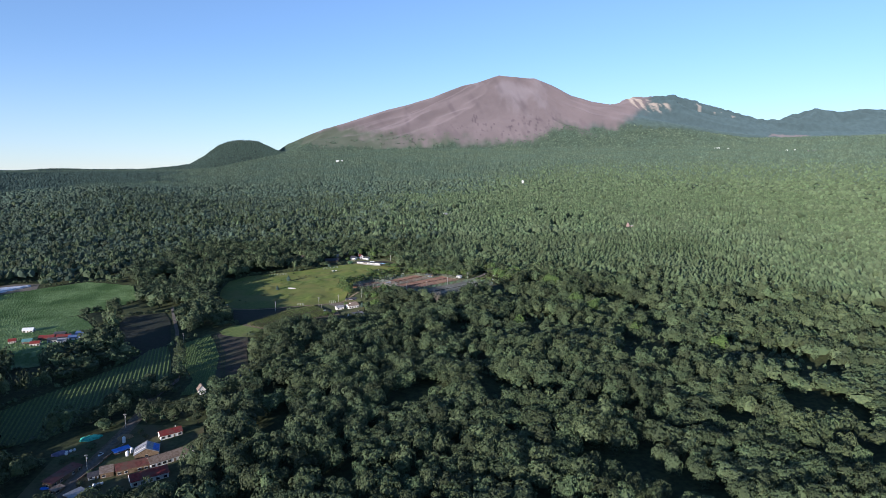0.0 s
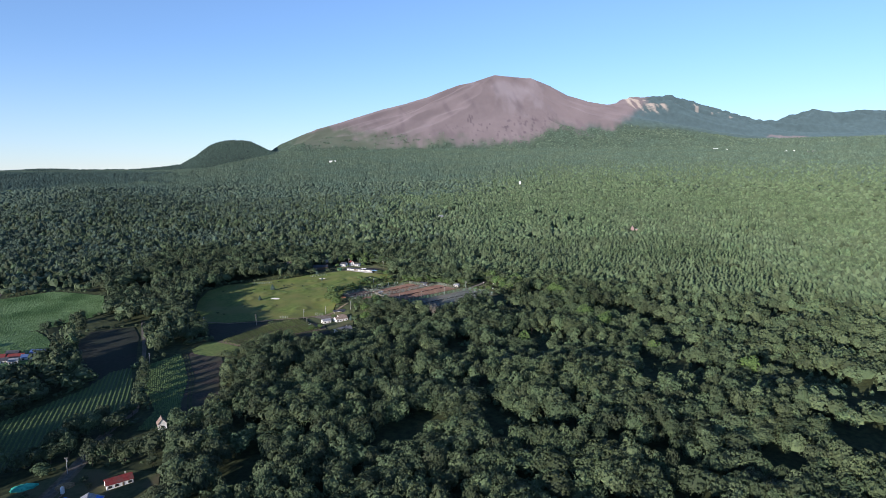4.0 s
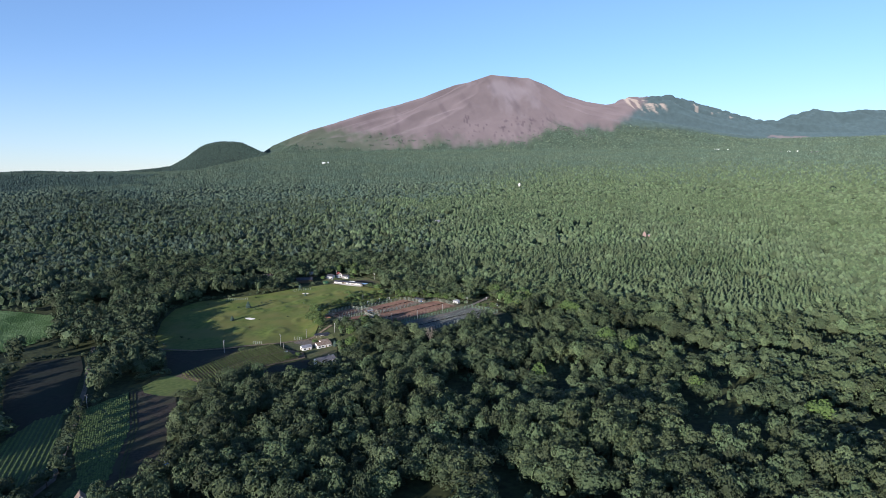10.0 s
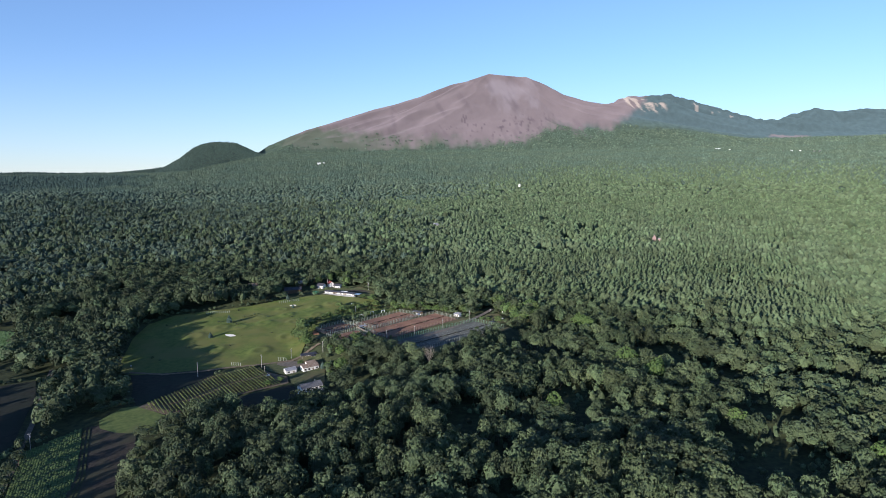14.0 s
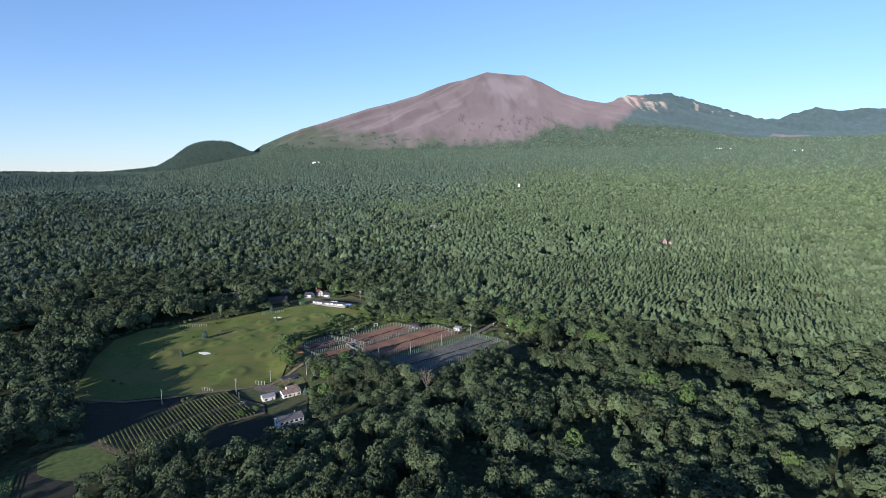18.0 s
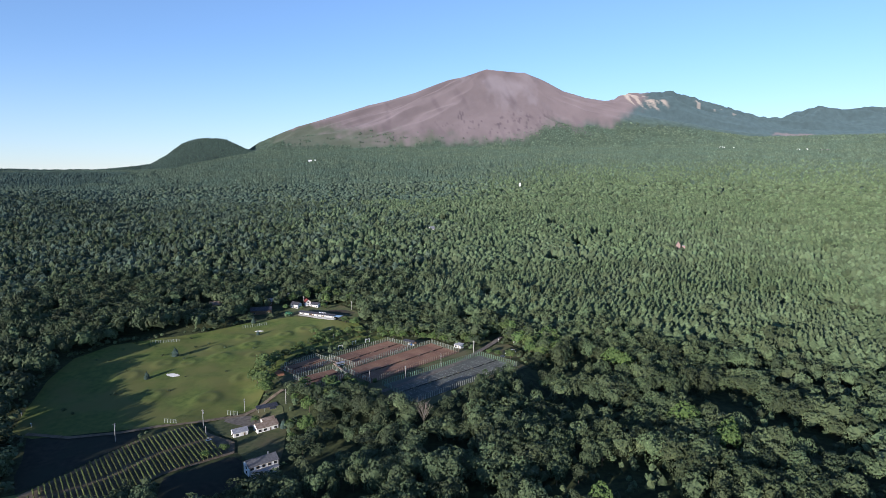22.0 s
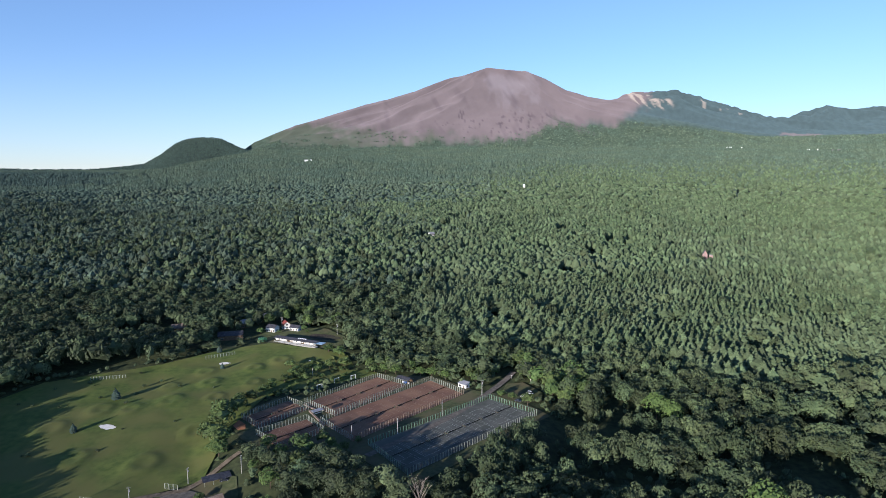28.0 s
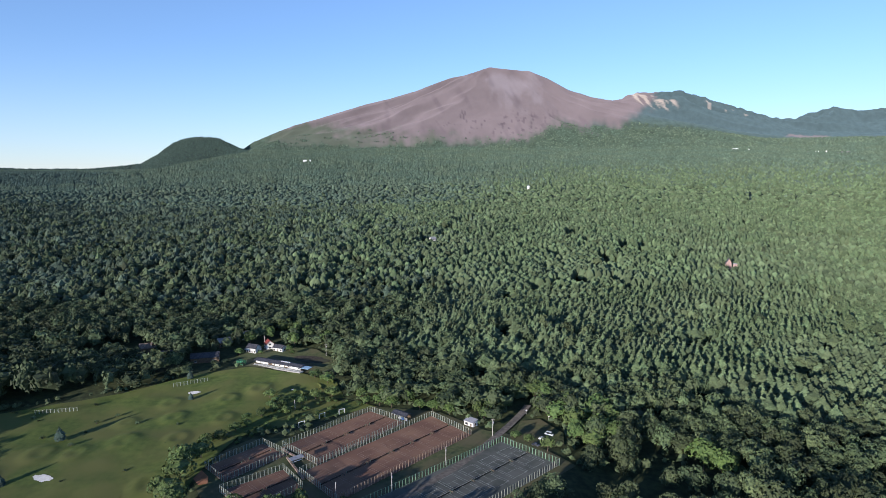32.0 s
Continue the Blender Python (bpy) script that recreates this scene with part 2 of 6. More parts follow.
def land(x, y):
    """Height of the ground at the true place x, y."""
    x, y = np.asarray(x, float), np.asarray(y, float)
    az, d = polar(x, y)
    far = sstep(1200, 3000, d)
    turn = np.where(az > 0, np.cos(np.radians(az * 0.35)), np.cos(np.radians(az)))
    turn = np.where(np.abs(az) > 70, np.cos(np.radians(az)), turn)
    q = y * (1 - far) + (VY + d * turn) * far
    z = np.interp(q, TAB_Y, TAB_Z)
    u, v = 0.7071 * ((x + 20) + (y - 785)), 0.7071 * ((x + 20) - (y - 785))
    pad = sstep(1.4, 1.02, np.hypot(u / 86, v / 82))
    z = z * (1 - pad) - 0.15 * pad
    z = z + (fbm(x / 420.0, y / 420.0, 3) - 0.47) * 16 * sstep(950, 1800, d)
    cap = np.interp(az, [-24, -21, -18, -15.5, -12, -8], [132, 150, 200, 255, 400, 900])
    z = np.where(az < -8, np.minimum(z, cap + (z - cap) * 0.03), z)
    z = z + 26 * np.exp(-((az + 33) / 7) ** 2 - ((d - 1900) / 500) ** 2)
    z = massif(z, az, d, DOME, 7150, 7700, 0.7, 40, 61, -18.5)
    z = massif(z, az, d, CONE, 6200, 9800, 1.25, 270, 11, 6.5)
    z = massif(z, az, d, RIM, 8700, 10800, 1.1, 330, 31, 19.5, 0.3)
    z = massif(z, az, d, RANGE, 9500, 12000, 1.2, 330, 51, 33.0, 0.22)
    return z


def squeeze(d):
    return np.where(d < 2000, d, 2000 + 2800 * (1 - np.exp(-(np.maximum(d, 2000) - 2000) / 2800)))


def drawn_in(x, y, z):
    """The far country is drawn in towards the viewer at the same angles, to keep within sight."""
    d = np.maximum(np.hypot(x - VX, y - VY), 1e-6)
    k = np.maximum((y - VY) / d, 0.6)
    s = squeeze(d * k) / (d * k)
    return VX + (x - VX) * s, VY + (y - VY) * s, VZ + (z - VZ) * s, s


def ground_at(x, y):
    return float(land(np.array([x]), np.array([y]))[0])


def mesh_from(name, verts, faces, smooth=True):
    me = bpy.data.meshes.new(name)
    verts, faces = np.asarray(verts, np.float32), np.asarray(faces, np.int32)
    k = faces.shape[1]
    me.vertices.add(len(verts))
    me.vertices.foreach_set("co", verts.ravel())
    me.loops.add(faces.size)
    me.loops.foreach_set("vertex_index", faces.ravel())
    me.polygons.add(len(faces))
    me.polygons.foreach_set("loop_start", np.arange(len(faces), dtype=np.int32) * k)
    me.polygons.foreach_set("use_smooth", np.full(len(faces), smooth))
    me.update(calc_edges=True)
    return me


def attribute(me, name, values):
    a = me.attributes.new(name, "FLOAT", "POINT")
    a.data.foreach_set("value", np.asarray(values, np.float32))


def grid_faces(rows, cols):
    i, j = np.meshgrid(np.arange(rows - 1), np.arange(cols - 1), indexing="ij")
    a = (i * cols + j).ravel()
    return np.stack([a, a + 1, a + cols + 1, a + cols], 1)


def land_mesh(name, az, dist):
    A, D = np.meshgrid(np.radians(az), dist)
    x, y = VX + D * np.sin(A), VY + D * np.cos(A)
    z = land(x, y)
    X, Y, Z, _ = drawn_in(x, y, z)
    me = mesh_from(name, np.stack([X, Y, Z], -1).reshape(-1, 3), grid_faces(len(dist), len(az))[:, ::-1])
    azd = np.degrees(A)
    el = np.degrees(np.arctan2(z - VZ, D))
    n = fbm(azd * 0.8, D / 700.0, 71, 5) - 0.47
    m = fbm(azd * 3.0, D / 500.0, 73, 4) - 0.47
    line = np.interp(azd, [-16, -12, -8, -5, 2, 5, 8, 12, 15, 17, 18.2, 19.5, 20.5, 40], [9, 3.7, 3.6, 3.0, 2.4, 2.3, 2.9, 3.6, 3.7, 3.6, 4.6, 6.0, 9, 9])
    bare = sstep(-0.55, 1.0, el - line + 0.25 + n * 2.6 + m * 1.0) * sstep(6000, 6600, D)
    low = np.interp(azd, [-16, -13, -9, -4, 1, 4], [2.6, 2.3, 1.9, 1.7, 1.8, 4])
    grass = sstep(-0.25, 0.4, el - low + n * 2.0 + m) * sstep(6000, 6500, D) * (azd < 5)
    plain = sstep(-0.12, 0.1, fbm(azd * 1.4, D / 260.0, 75, 4) - 0.47) * sstep(4380, 4560, D) * sstep(5250, 4950, D) * sstep(28.4, 30.4, azd + n * 5) * sstep(37, 34, azd + n * 8)
    strip = sstep(29.2, 29.6, azd) * sstep(32.4, 32.0, azd) * sstep(0.12, 0.05, np.abs(el - 2.45 + (azd - 29) * 0.06 + m * 0.3))
    cliff = sstep(-0.12, 0.06, fbm((azd + el * 0.8) * 3.0, el * 1.6, 77, 4) - 0.47)
    rock = cliff * sstep(17.3, 17.7, azd) * sstep(21.6, 21.0, azd) * sstep(9000, 9300, D) * sstep(0.16, 0.04, np.abs(el - (6.05 - (azd - 17.5) * 0.36) + n * 0.8) - 0.15 * (azd - 17.0))
    scar = sstep(0.16, 0.2, fbm(azd * 3.4, D / 350.0, 79, 3) - 0.47) * sstep(21.5, 22, azd) * sstep(28, 26, azd) * sstep(9600, 9800, D) * 0.6
    # dark rock patches, widened to paint some furrow shading
    crag_shade = sstep(0.05, 0.2, fbm(azd * 6.5, D / 160.0, 81, 5) - 0.5) * sstep(0.5, 2.5, azd) * sstep(13, 9, azd) * sstep(0.9, 0.2, np.abs(el - 4.0 + n * 3))
    # broad folds of the slope, their soft shade painted as a darker tone
    fold_shade = sstep(0.04, 0.2, fbm(azd * 0.9 + el * 0.5, el * 0.35, 85, 3) - 0.44) * bare * 0.45
    # pale summit ash, turned lilac to put haze into the colour as well
    ash_haze = sstep(1.3, 0.0, np.hypot((azd - 7.6) / 3.0, (el - 7.0) / 1.6) + n * 2.4 + m * 1.0) * 0.7
    # the far ranges get a bluer cover that stands for haze
    for key, val in (("crag_shade", np.maximum(crag_shade, fold_shade)), ("ash_haze", ash_haze), ("wood", sstep(1500, 2300, D)), ("hill_haze", sstep(7400, 8600, D) * (azd > 12)), ("dome", sstep(7120, 7200, D) * sstep(8600, 8300, D) * sstep(-13.6, -15.0, azd) * sstep(-24.5, -22.8, azd)), ("grass", grass),
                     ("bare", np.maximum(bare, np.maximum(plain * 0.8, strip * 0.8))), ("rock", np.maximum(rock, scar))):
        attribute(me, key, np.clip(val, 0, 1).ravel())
    ob = new(name, me)
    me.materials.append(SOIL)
    return ob


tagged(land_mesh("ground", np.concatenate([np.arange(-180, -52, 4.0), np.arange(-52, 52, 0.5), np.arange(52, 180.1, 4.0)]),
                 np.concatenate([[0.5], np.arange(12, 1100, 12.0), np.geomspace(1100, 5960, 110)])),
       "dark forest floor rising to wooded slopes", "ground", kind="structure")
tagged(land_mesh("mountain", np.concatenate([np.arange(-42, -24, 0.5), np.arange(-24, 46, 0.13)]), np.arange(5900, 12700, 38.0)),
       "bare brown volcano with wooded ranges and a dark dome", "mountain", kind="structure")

# ---- clearings in plan ----
LAWN_EDGE = [(-254, 690), (-278, 770), (-282, 815), (-268, 847), (-241, 859), (-200, 879), (-157, 913), (-128, 924), (-84, 908), (-60, 893),
             (-52, 872), (-30, 856), (-66, 836), (-104, 814), (-112, 770), (-112, 735), (-112, 718), (-140, 704), (-187, 692), (-236, 684)]
VINE_EDGE = [(-204, 620), (-193, 638), (-173, 677), (-147, 699), (-129, 684), (-113, 674), (-109, 660), (-127, 647), (-140, 638), (-149, 622), (-159, 610), (-180, 606)]
MEADOW_BIT = [(-219, 598), (-214, 618), (-204, 622), (-196, 616), (-178, 604), (-172, 588), (-184, 577), (-200, 580), (-212, 586)]
DARK_PLOT = [(-138, 635), (-126, 644), (-108, 656), (-102, 651), (-92, 614), (-102, 593), (-118, 585), (-133, 611)]
TUNNELS = [(-590, 752), (-572, 748), (-521, 784), (-535, 812), (-570, 812), (-610, 780)]
COURT_AREA = [(-36, 858), (10, 846), (36, 818), (50, 812), (78, 776), (-6, 693), (-40, 732), (-58, 738), (-76, 728), (-102, 750), (-120, 780), (-96, 812), (-70, 812)]
CLUB_YARD = [(-143, 930), (-142, 956), (-114, 970), (-86, 962), (-64, 934), (-64, 905)]
HOUSE_YARD = [(-140, 698), (-108, 722), (-94, 714), (-86, 690), (-82, 662), (-80, 640), (-90, 624), (-100, 652), (-107, 660), (-112, 676), (-128, 686)]
LANE_SIDE = [(-240, 686), (-205, 690), (-176, 692), (-173, 680), (-194, 640), (-206, 622), (-218, 640), (-224, 656)]
PARKING = [(50, 806), (60, 794), (76, 796), (80, 812), (70, 832), (58, 830)]
FARM_YARD = [(-222, 300), (-232, 362), (-205, 392), (-155, 388), (-143, 355), (-146, 322), (-186, 300)]
FIELD_LONG = [(-248, 376), (-228, 418), (-218, 446), (-212, 470), (-232, 516), (-250, 552), (-262, 540), (-262, 505), (-285, 450), (-310, 405), (-296, 372), (-272, 360)]
GARDEN = [(-241, 554), (-224, 588), (-194, 527), (-177, 470), (-169, 440), (-190, 434), (-192, 464), (-217, 504)]
DARK_FIELD = [(-262, 512), (-300, 565), (-333, 618), (-342, 658), (-308, 676), (-286, 640), (-272, 608), (-252, 563), (-250, 534)]
PLOUGHED = [(-223, 588), (-207, 594), (-190, 590), (-178, 560), (-170, 528), (-158, 494), (-148, 466), (-158, 456), (-170, 445), (-177, 470), (-194, 527)]
FIELD_FAR = [(-505, 625), (-562, 715), (-570, 745), (-521, 783), (-477, 820), (-402, 796), (-364, 728), (-385, 684), (-425, 640), (-452, 600)]
FIELD_NEAR = [(-470, 500), (-500, 600), (-452, 599), (-425, 639), (-400, 664), (-374, 640), (-346, 606), (-330, 590), (-322, 566), (-335, 500), (-400, 465)]
LANE = [(-198, 296), (-203, 325), (-203.5, 350), (-204, 382), (-207, 430), (-204, 462), (-232, 532), (-243, 556), (-262, 600), (-284, 645), (-310, 700)]
MINOR_LANE = [(-243, 690), (-214, 684), (-187, 689), (-166, 697), (-140, 703), (-118, 710), (-108, 722), (-98, 735)]
TRACK_LINE = [(-30, 726), (-8, 748), (14, 771), (30, 792), (50, 823), (60, 840), (66, 852)]
# each with the depth of low growth on its near side
CLEARINGS = [(DARK_FIELD, 5), (PLOUGHED, 8), (DARK_PLOT, 9), (TUNNELS, 14), (LAWN_EDGE, 12), (VINE_EDGE, 12), (COURT_AREA, 11), (CLUB_YARD, 8), (HOUSE_YARD, 25), (LANE_SIDE, 6), (PARKING, 6), (FARM_YARD, 16), (FIELD_LONG, 9),
             (GARDEN, 12), (FIELD_FAR, 9), (FIELD_NEAR, 9), (MEADOW_BIT, 14)]


def inside(poly, x, y):
    r = np.zeros(x.shape, bool)
    for (x1, y1), (x2, y2) in zip(poly, poly[1:] + poly[:1]):
        c = (y1 > y) != (y2 > y)
        r ^= c & (x < (x2 - x1) * (y - y1) / ((y2 - y1) if y2 != y1 else 1e-9) + x1)
    return r


def near_line(line, x, y, w):
    r = np.zeros(x.shape, bool)
    for (x1, y1), (x2, y2) in zip(line, line[1:]):
        t = np.clip(((x - x1) * (x2 - x1) + (y - y1) * (y2 - y1)) / ((x2 - x1) ** 2 + (y2 - y1) ** 2), 0, 1)
        r |= np.hypot(x - x1 - t * (x2 - x1), y - y1 - t * (y2 - y1)) < w
    return r


def sheet(name, poly, mat, lift, label, category, step=6.0, kind="structure", relief=None):
    """A sheet of ground cover that follows the land inside an outline."""
    bm = bmesh.new()
    face = bm.faces.new([bm.verts.new((x, y, 0)) for x, y in poly])
    xs, ys = [p[0] for p in poly], [p[1] for p in poly]
    for axis, lo, hi in ((0, min(xs), max(xs)), (1, min(ys), max(ys))):
        for c in np.arange(lo + step, hi, step):
            co, no = [0, 0, 0], [0, 0, 0]
            co[axis], no[axis] = c, 1
            bmesh.ops.bisect_plane(bm, geom=bm.verts[:] + bm.edges[:] + bm.faces[:], plane_co=co, plane_no=no)
    vs = bm.verts[:]
    x, y = np.array([v.co.x for v in vs]), np.array([v.co.y for v in vs])
    z = land(x, y) + lift + (relief(x, y) if relief else 0)
    for v, h in zip(vs, z):
        v.co.z = h
    for f in bm.faces:
        f.smooth = True
    bmesh.ops.recalc_face_normals(bm, faces=bm.faces[:])
    me = bpy.data.meshes.new(name)
    bm.to_mesh(me)
    bm.free()
    if len(me.polygons) and me.polygons[0].normal.z < 0:
        me.flip_normals()
    me.materials.append(mat)
    return tagged(new(name, me), label, category, kind=kind)


def strip_outline(line, w):
    left, right = [], []
    for i, (x, y) in enumerate(line):
        a, b = line[max(i - 1, 0)], line[min(i + 1, len(line) - 1)]
        dx, dy = b[0] - a[0], b[1] - a[1]
        n = math.hypot(dx, dy)
        left.append((x - dy / n * w, y + dx / n * w))
        right.append((x + dy / n * w, y - dx / n * w))
    return left + right[::-1]


MOUNDS = ((-150, 842, 6, 1.2), (-166, 812, 7, 1.0), (-138, 815, 6, 1.1), (-176, 836, 5, 0.9), (-134, 770, 8, 1.2), (-205, 800, 7, 1.0), (-160, 862, 6, 1.0), (-222, 775, 8, 1.0),
          (-126, 868, 6, 1.1), (-110, 884, 7, 1.2), (-186, 800, 6, 0.9), (-150, 735, 8, 1.0), (-190, 742, 7, 0.9), (-120, 840, 6, 1.0))


def lawn_relief(x, y):
    """Humps in the turf: broad waves, ringed mounds and a ledge."""
    z = (fbm(x / 22.0, y / 22.0, 8, 2) - 0.4) * 1.7 + 0.2
    for mx, my, mr, mh in MOUNDS:
        d = np.hypot(x - mx, (y - my) * 0.8) / mr
        z = z + mh * np.exp(-((d - 0.8) / 0.35) ** 2) * 0.6 + mh * 0.3 * np.exp(-d ** 2)
    return z


sheet("lawn", LAWN_EDGE, LAWN, 0.45, "short green golf practice lawn with gentle humps", "lawn", 2.2, relief=lawn_relief)
sheet("field", FIELD_LONG, CROP, 0.4, "long dark green crop field beside the lane", "field")
sheet("field", DARK_FIELD, SHADED_SOIL, 0.35, "field beside the lane, darkened in colour for tree shade", "field")
sheet("field", PLOUGHED, PLOUGH, 0.36, "ploughed brown strip with curving furrows", "field", 5)
sheet("field", GARDEN, CROP, 0.4, "small vegetable plot in rows", "field")
sheet("field", FIELD_FAR, MEADOW, 0.5, "bright green leafy crop field", "field")
sheet("field", FIELD_NEAR, MEADOW, 0.5, "rough green meadow round the barns", "field")
sheet("vineyard_ground", VINE_EDGE, EARTH, 0.45, "bare brown soil between vine rows", "soil")
sheet("field", MEADOW_BIT, OLIVE, 0.4, "small olive green meadow below the vines", "field")
# plot and verge get the near-black ground too, in place of cast shade
sheet("field", DARK_PLOT, SHADED_SOIL, 0.3, "plot beside the white house, darkened in colour for tree shade", "field")
sheet("verge", LANE_SIDE, SHADED_SOIL, 0.3, "rough grass beside the gravel lane, darkened in colour for shade", "verge")
sheet("yard", TUNNELS, TRACK, 0.3, "pale earth round the plastic tunnels", "yard")
sheet("yard", HOUSE_YARD, ROUGH, 0.35, "rough grass yard between the white houses", "yard")
sheet("yard", CLUB_YARD, ROUGH, 0.5, "grass yard behind the long clubhouse", "yard")
sheet("yard", FARM_YARD, ROUGH, 0.35, "rough grass and earth farmyard", "yard")
sheet("parking", PARKING, ROUGH, 0.5, "earth parking place beside the track", "parking")
sheet("court_surround", COURT_AREA, ROUGH, 0.3, "rough grass round the tennis courts", "grass")
for k in range(2):
    f = k * 2.6 - 1.0
    sheet("furrow", strip_outline([(-221 + f, 588), (-206 + f * 0.9, 557), (-191 + f * 0.85, 527), (-175 + f * 0.8, 480), (-166 + f * 0.7, 458)], 0.55), SOIL, 0.55, "dark curving furrow in the ploughed strip", "furrow", 5)
sheet("road", strip_outline(LANE, 1.7), TRACK, 0.6, "narrow grey gravelled lane past the farm", "road", 12)
sheet("verge", strip_outline(LANE[:5], 4.2), EARTH, 0.5, "trodden brown earth along the lane", "verge", 12)
sheet("track", strip_outline([(-201.5, 296), (-206, 325), (-206.5, 350), (-207, 382)], 0.5), EARTH, 0.66, "trodden earth verge of the farm lane", "verge", 12)
sheet("road", strip_outline(MINOR_LANE, 1.7), EARTH, 0.7, "grey gravel lane along the lawn", "road", 12)
sheet("track", strip_outline(TRACK_LINE, 2.2), TRACK, 0.7, "pale gravel track between the courts", "road", 12)

# ---- forest ----
RNG = np.random.default_rng(5)


def ico(level):
    bm = bmesh.new()
    bmesh.ops.create_icosphere(bm, subdivisions=level, radius=1.0)
    v = np.array([p.co[:] for p in bm.verts])
    bm.verts.index_update()
    f = np.array([[q.index for q in t.verts] for t in bm.faces])
    bm.free()
    return v, f


def clusters(count, rng):
    """Middles and sizes of the leafy lobes that make up a crown one unit in radius."""
    c = rng.normal(size=(count, 3))
    c[:, 2] = np.abs(c[:, 2]) * 1.0 - 0.3
    c *= (rng.uniform(0.45, 0.74, count) / np.linalg.norm(c, axis=1))[:, None]
    return c, rng.uniform(0.24, 0.42, count)


def lobes(v, c, rho):
    """How far each way out of the middle meets a cluster of leafy lobes."""
    dot = v @ c.T
    disc = rho ** 2 - (c ** 2).sum(1) + dot ** 2
    t = np.where((disc > 0) & (dot > 0), dot + np.sqrt(np.maximum(disc, 0)), 0)
    return np.maximum(t.max(1), 0.5)


def sprays(p, n, size, rng, tilt=0.3):
    """One leafy spray, a triangle, at each place p, lying about square to n."""
    k = len(p)
    n = n + rng.normal(0, tilt, (k, 3))
    n /= np.linalg.norm(n, axis=1)[:, None] + 1e-9
    a = np.cross(n, rng.normal(size=(k, 3)))
    a /= np.linalg.norm(a, axis=1)[:, None] + 1e-9
    b = np.cross(n, a)
    s = rng.uniform(0.55, 1.35, (k, 1)) * size
    tri = np.stack([p + a * s, p - a * s * 0.6 + b * s * 0.9, p - a * s * 0.6 - b * s * 0.9], 1).reshape(-1, 3)
    return tri, np.arange(k * 3).reshape(-1, 3)


def lobe_sprays(c, rho, count, size, rng):
    """Sprays over the open outside of the lobes."""
    k = rng.choice(len(rho), count * 4, p=rho ** 2 / (rho ** 2).sum())
    d = rng.normal(size=(count * 4, 3)) + c[k] * 0.8 + (0, 0, 0.35)
    d /= np.linalg.norm(d, axis=1)[:, None]
    p = c[k] + d * (rho[k] * rng.uniform(0.86, 1.1, count * 4))[:, None]
    deep = ((np.linalg.norm(p[:, None] - c[None], axis=2) / rho[None]) < 0.84).sum(1)
    ok = np.nonzero(deep == 0)[0][:count]
    return sprays(p[ok], d[ok], size, rng)


def leaf_tris(v, f, count, size, rng, deep=0.14):
    """Loose sprays in a shell over a surface."""
    pick = f[rng.integers(0, len(f), count)]
    w = rng.dirichlet((1, 1, 1), count)
    p = (v[pick] * w[:, :, None]).sum(1)
    n = np.cross(v[pick[:, 1]] - v[pick[:, 0]], v[pick[:, 2]] - v[pick[:, 0]])
    n /= np.linalg.norm(n, axis=1)[:, None] + 1e-9
    return sprays(p * (1 + rng.uniform(-deep, 0.07, (count, 1))), n, size, rng)


def join(*pieces):
    vs, fs, n = [], [], 0
    for v, f in pieces:
        vs.append(v), fs.append(f + n)
        n += len(v)
    return np.concatenate(vs), np.concatenate(fs)


def upper(v, f, low):
    """Keeps the faces above a height, with the points that they use."""
    f = f[v[f][:, :, 2].mean(1) > low]
    used, back = np.unique(f, return_inverse=True)
    return v[used], back.reshape(f.shape)


def broadleaf(level, leaves, rng, count=20, size=0.085):
    """A crown one unit in radius, its base near z = 0.5 and its top near 1.75: a dark heart inside lobes of leaf sprays."""
    c, rho = clusters(count, rng)
    v, f = upper(*ico(level), -0.5)
    wide = np.array((rng.uniform(0.88, 1.14), rng.uniform(0.88, 1.14), 0.9))
    v = v * lobes(v, c, rho)[:, None] * (0.72 if leaves > 300 else 0.84 if leaves > 60 else 0.97) * (1 + rng.normal(0, 0.04, len(v)))[:, None]
    v, f = join((v, f), lobe_sprays(c, rho, leaves, size, rng))
    return v * wide + (0, 0, 1.0), f


def conifer(tiers, arms, tufts, rng, size=0.05):
    """A full rounded cone one unit high, of ragged skirts of boughs one above the other."""
    v, f = [], []
    for i in range(tiers):
        t = i / (tiers - 1)
        low, r = 0.16 + 0.62 * t, 0.27 * (1 - t ** 2.0) ** 0.75 * (0.9 if i == 0 else 1.0) + 0.05
        top = min(1.0, low + 0.25 - 0.07 * t)
        a = np.arange(2 * arms) * np.pi / arms + rng.uniform(0, 3)
        k = r * np.where(np.arange(2 * arms) % 2, 0.82, 1.0) * rng.uniform(0.86, 1.14, 2 * arms)
        z = low + np.where(np.arange(2 * arms) % 2, 0.03, 0.0) + rng.normal(0, 0.012, 2 * arms)
        b = len(v)
        v += list(np.stack([np.cos(a) * k, np.sin(a) * k, z], 1)) + [np.array((0, 0, top))]
        f += [[b + j, b + (j + 1) % (2 * arms), b + 2 * arms] for j in range(2 * arms)]
    v, f = np.array(v), np.array(f)
    if tufts:
        t = leaf_tris(v - (0, 0, 0.5), f, tufts, size, rng, 0.05)
        v, f = join((v, f), (t[0] + (0, 0, 0.5), t[1]))
    return v, f


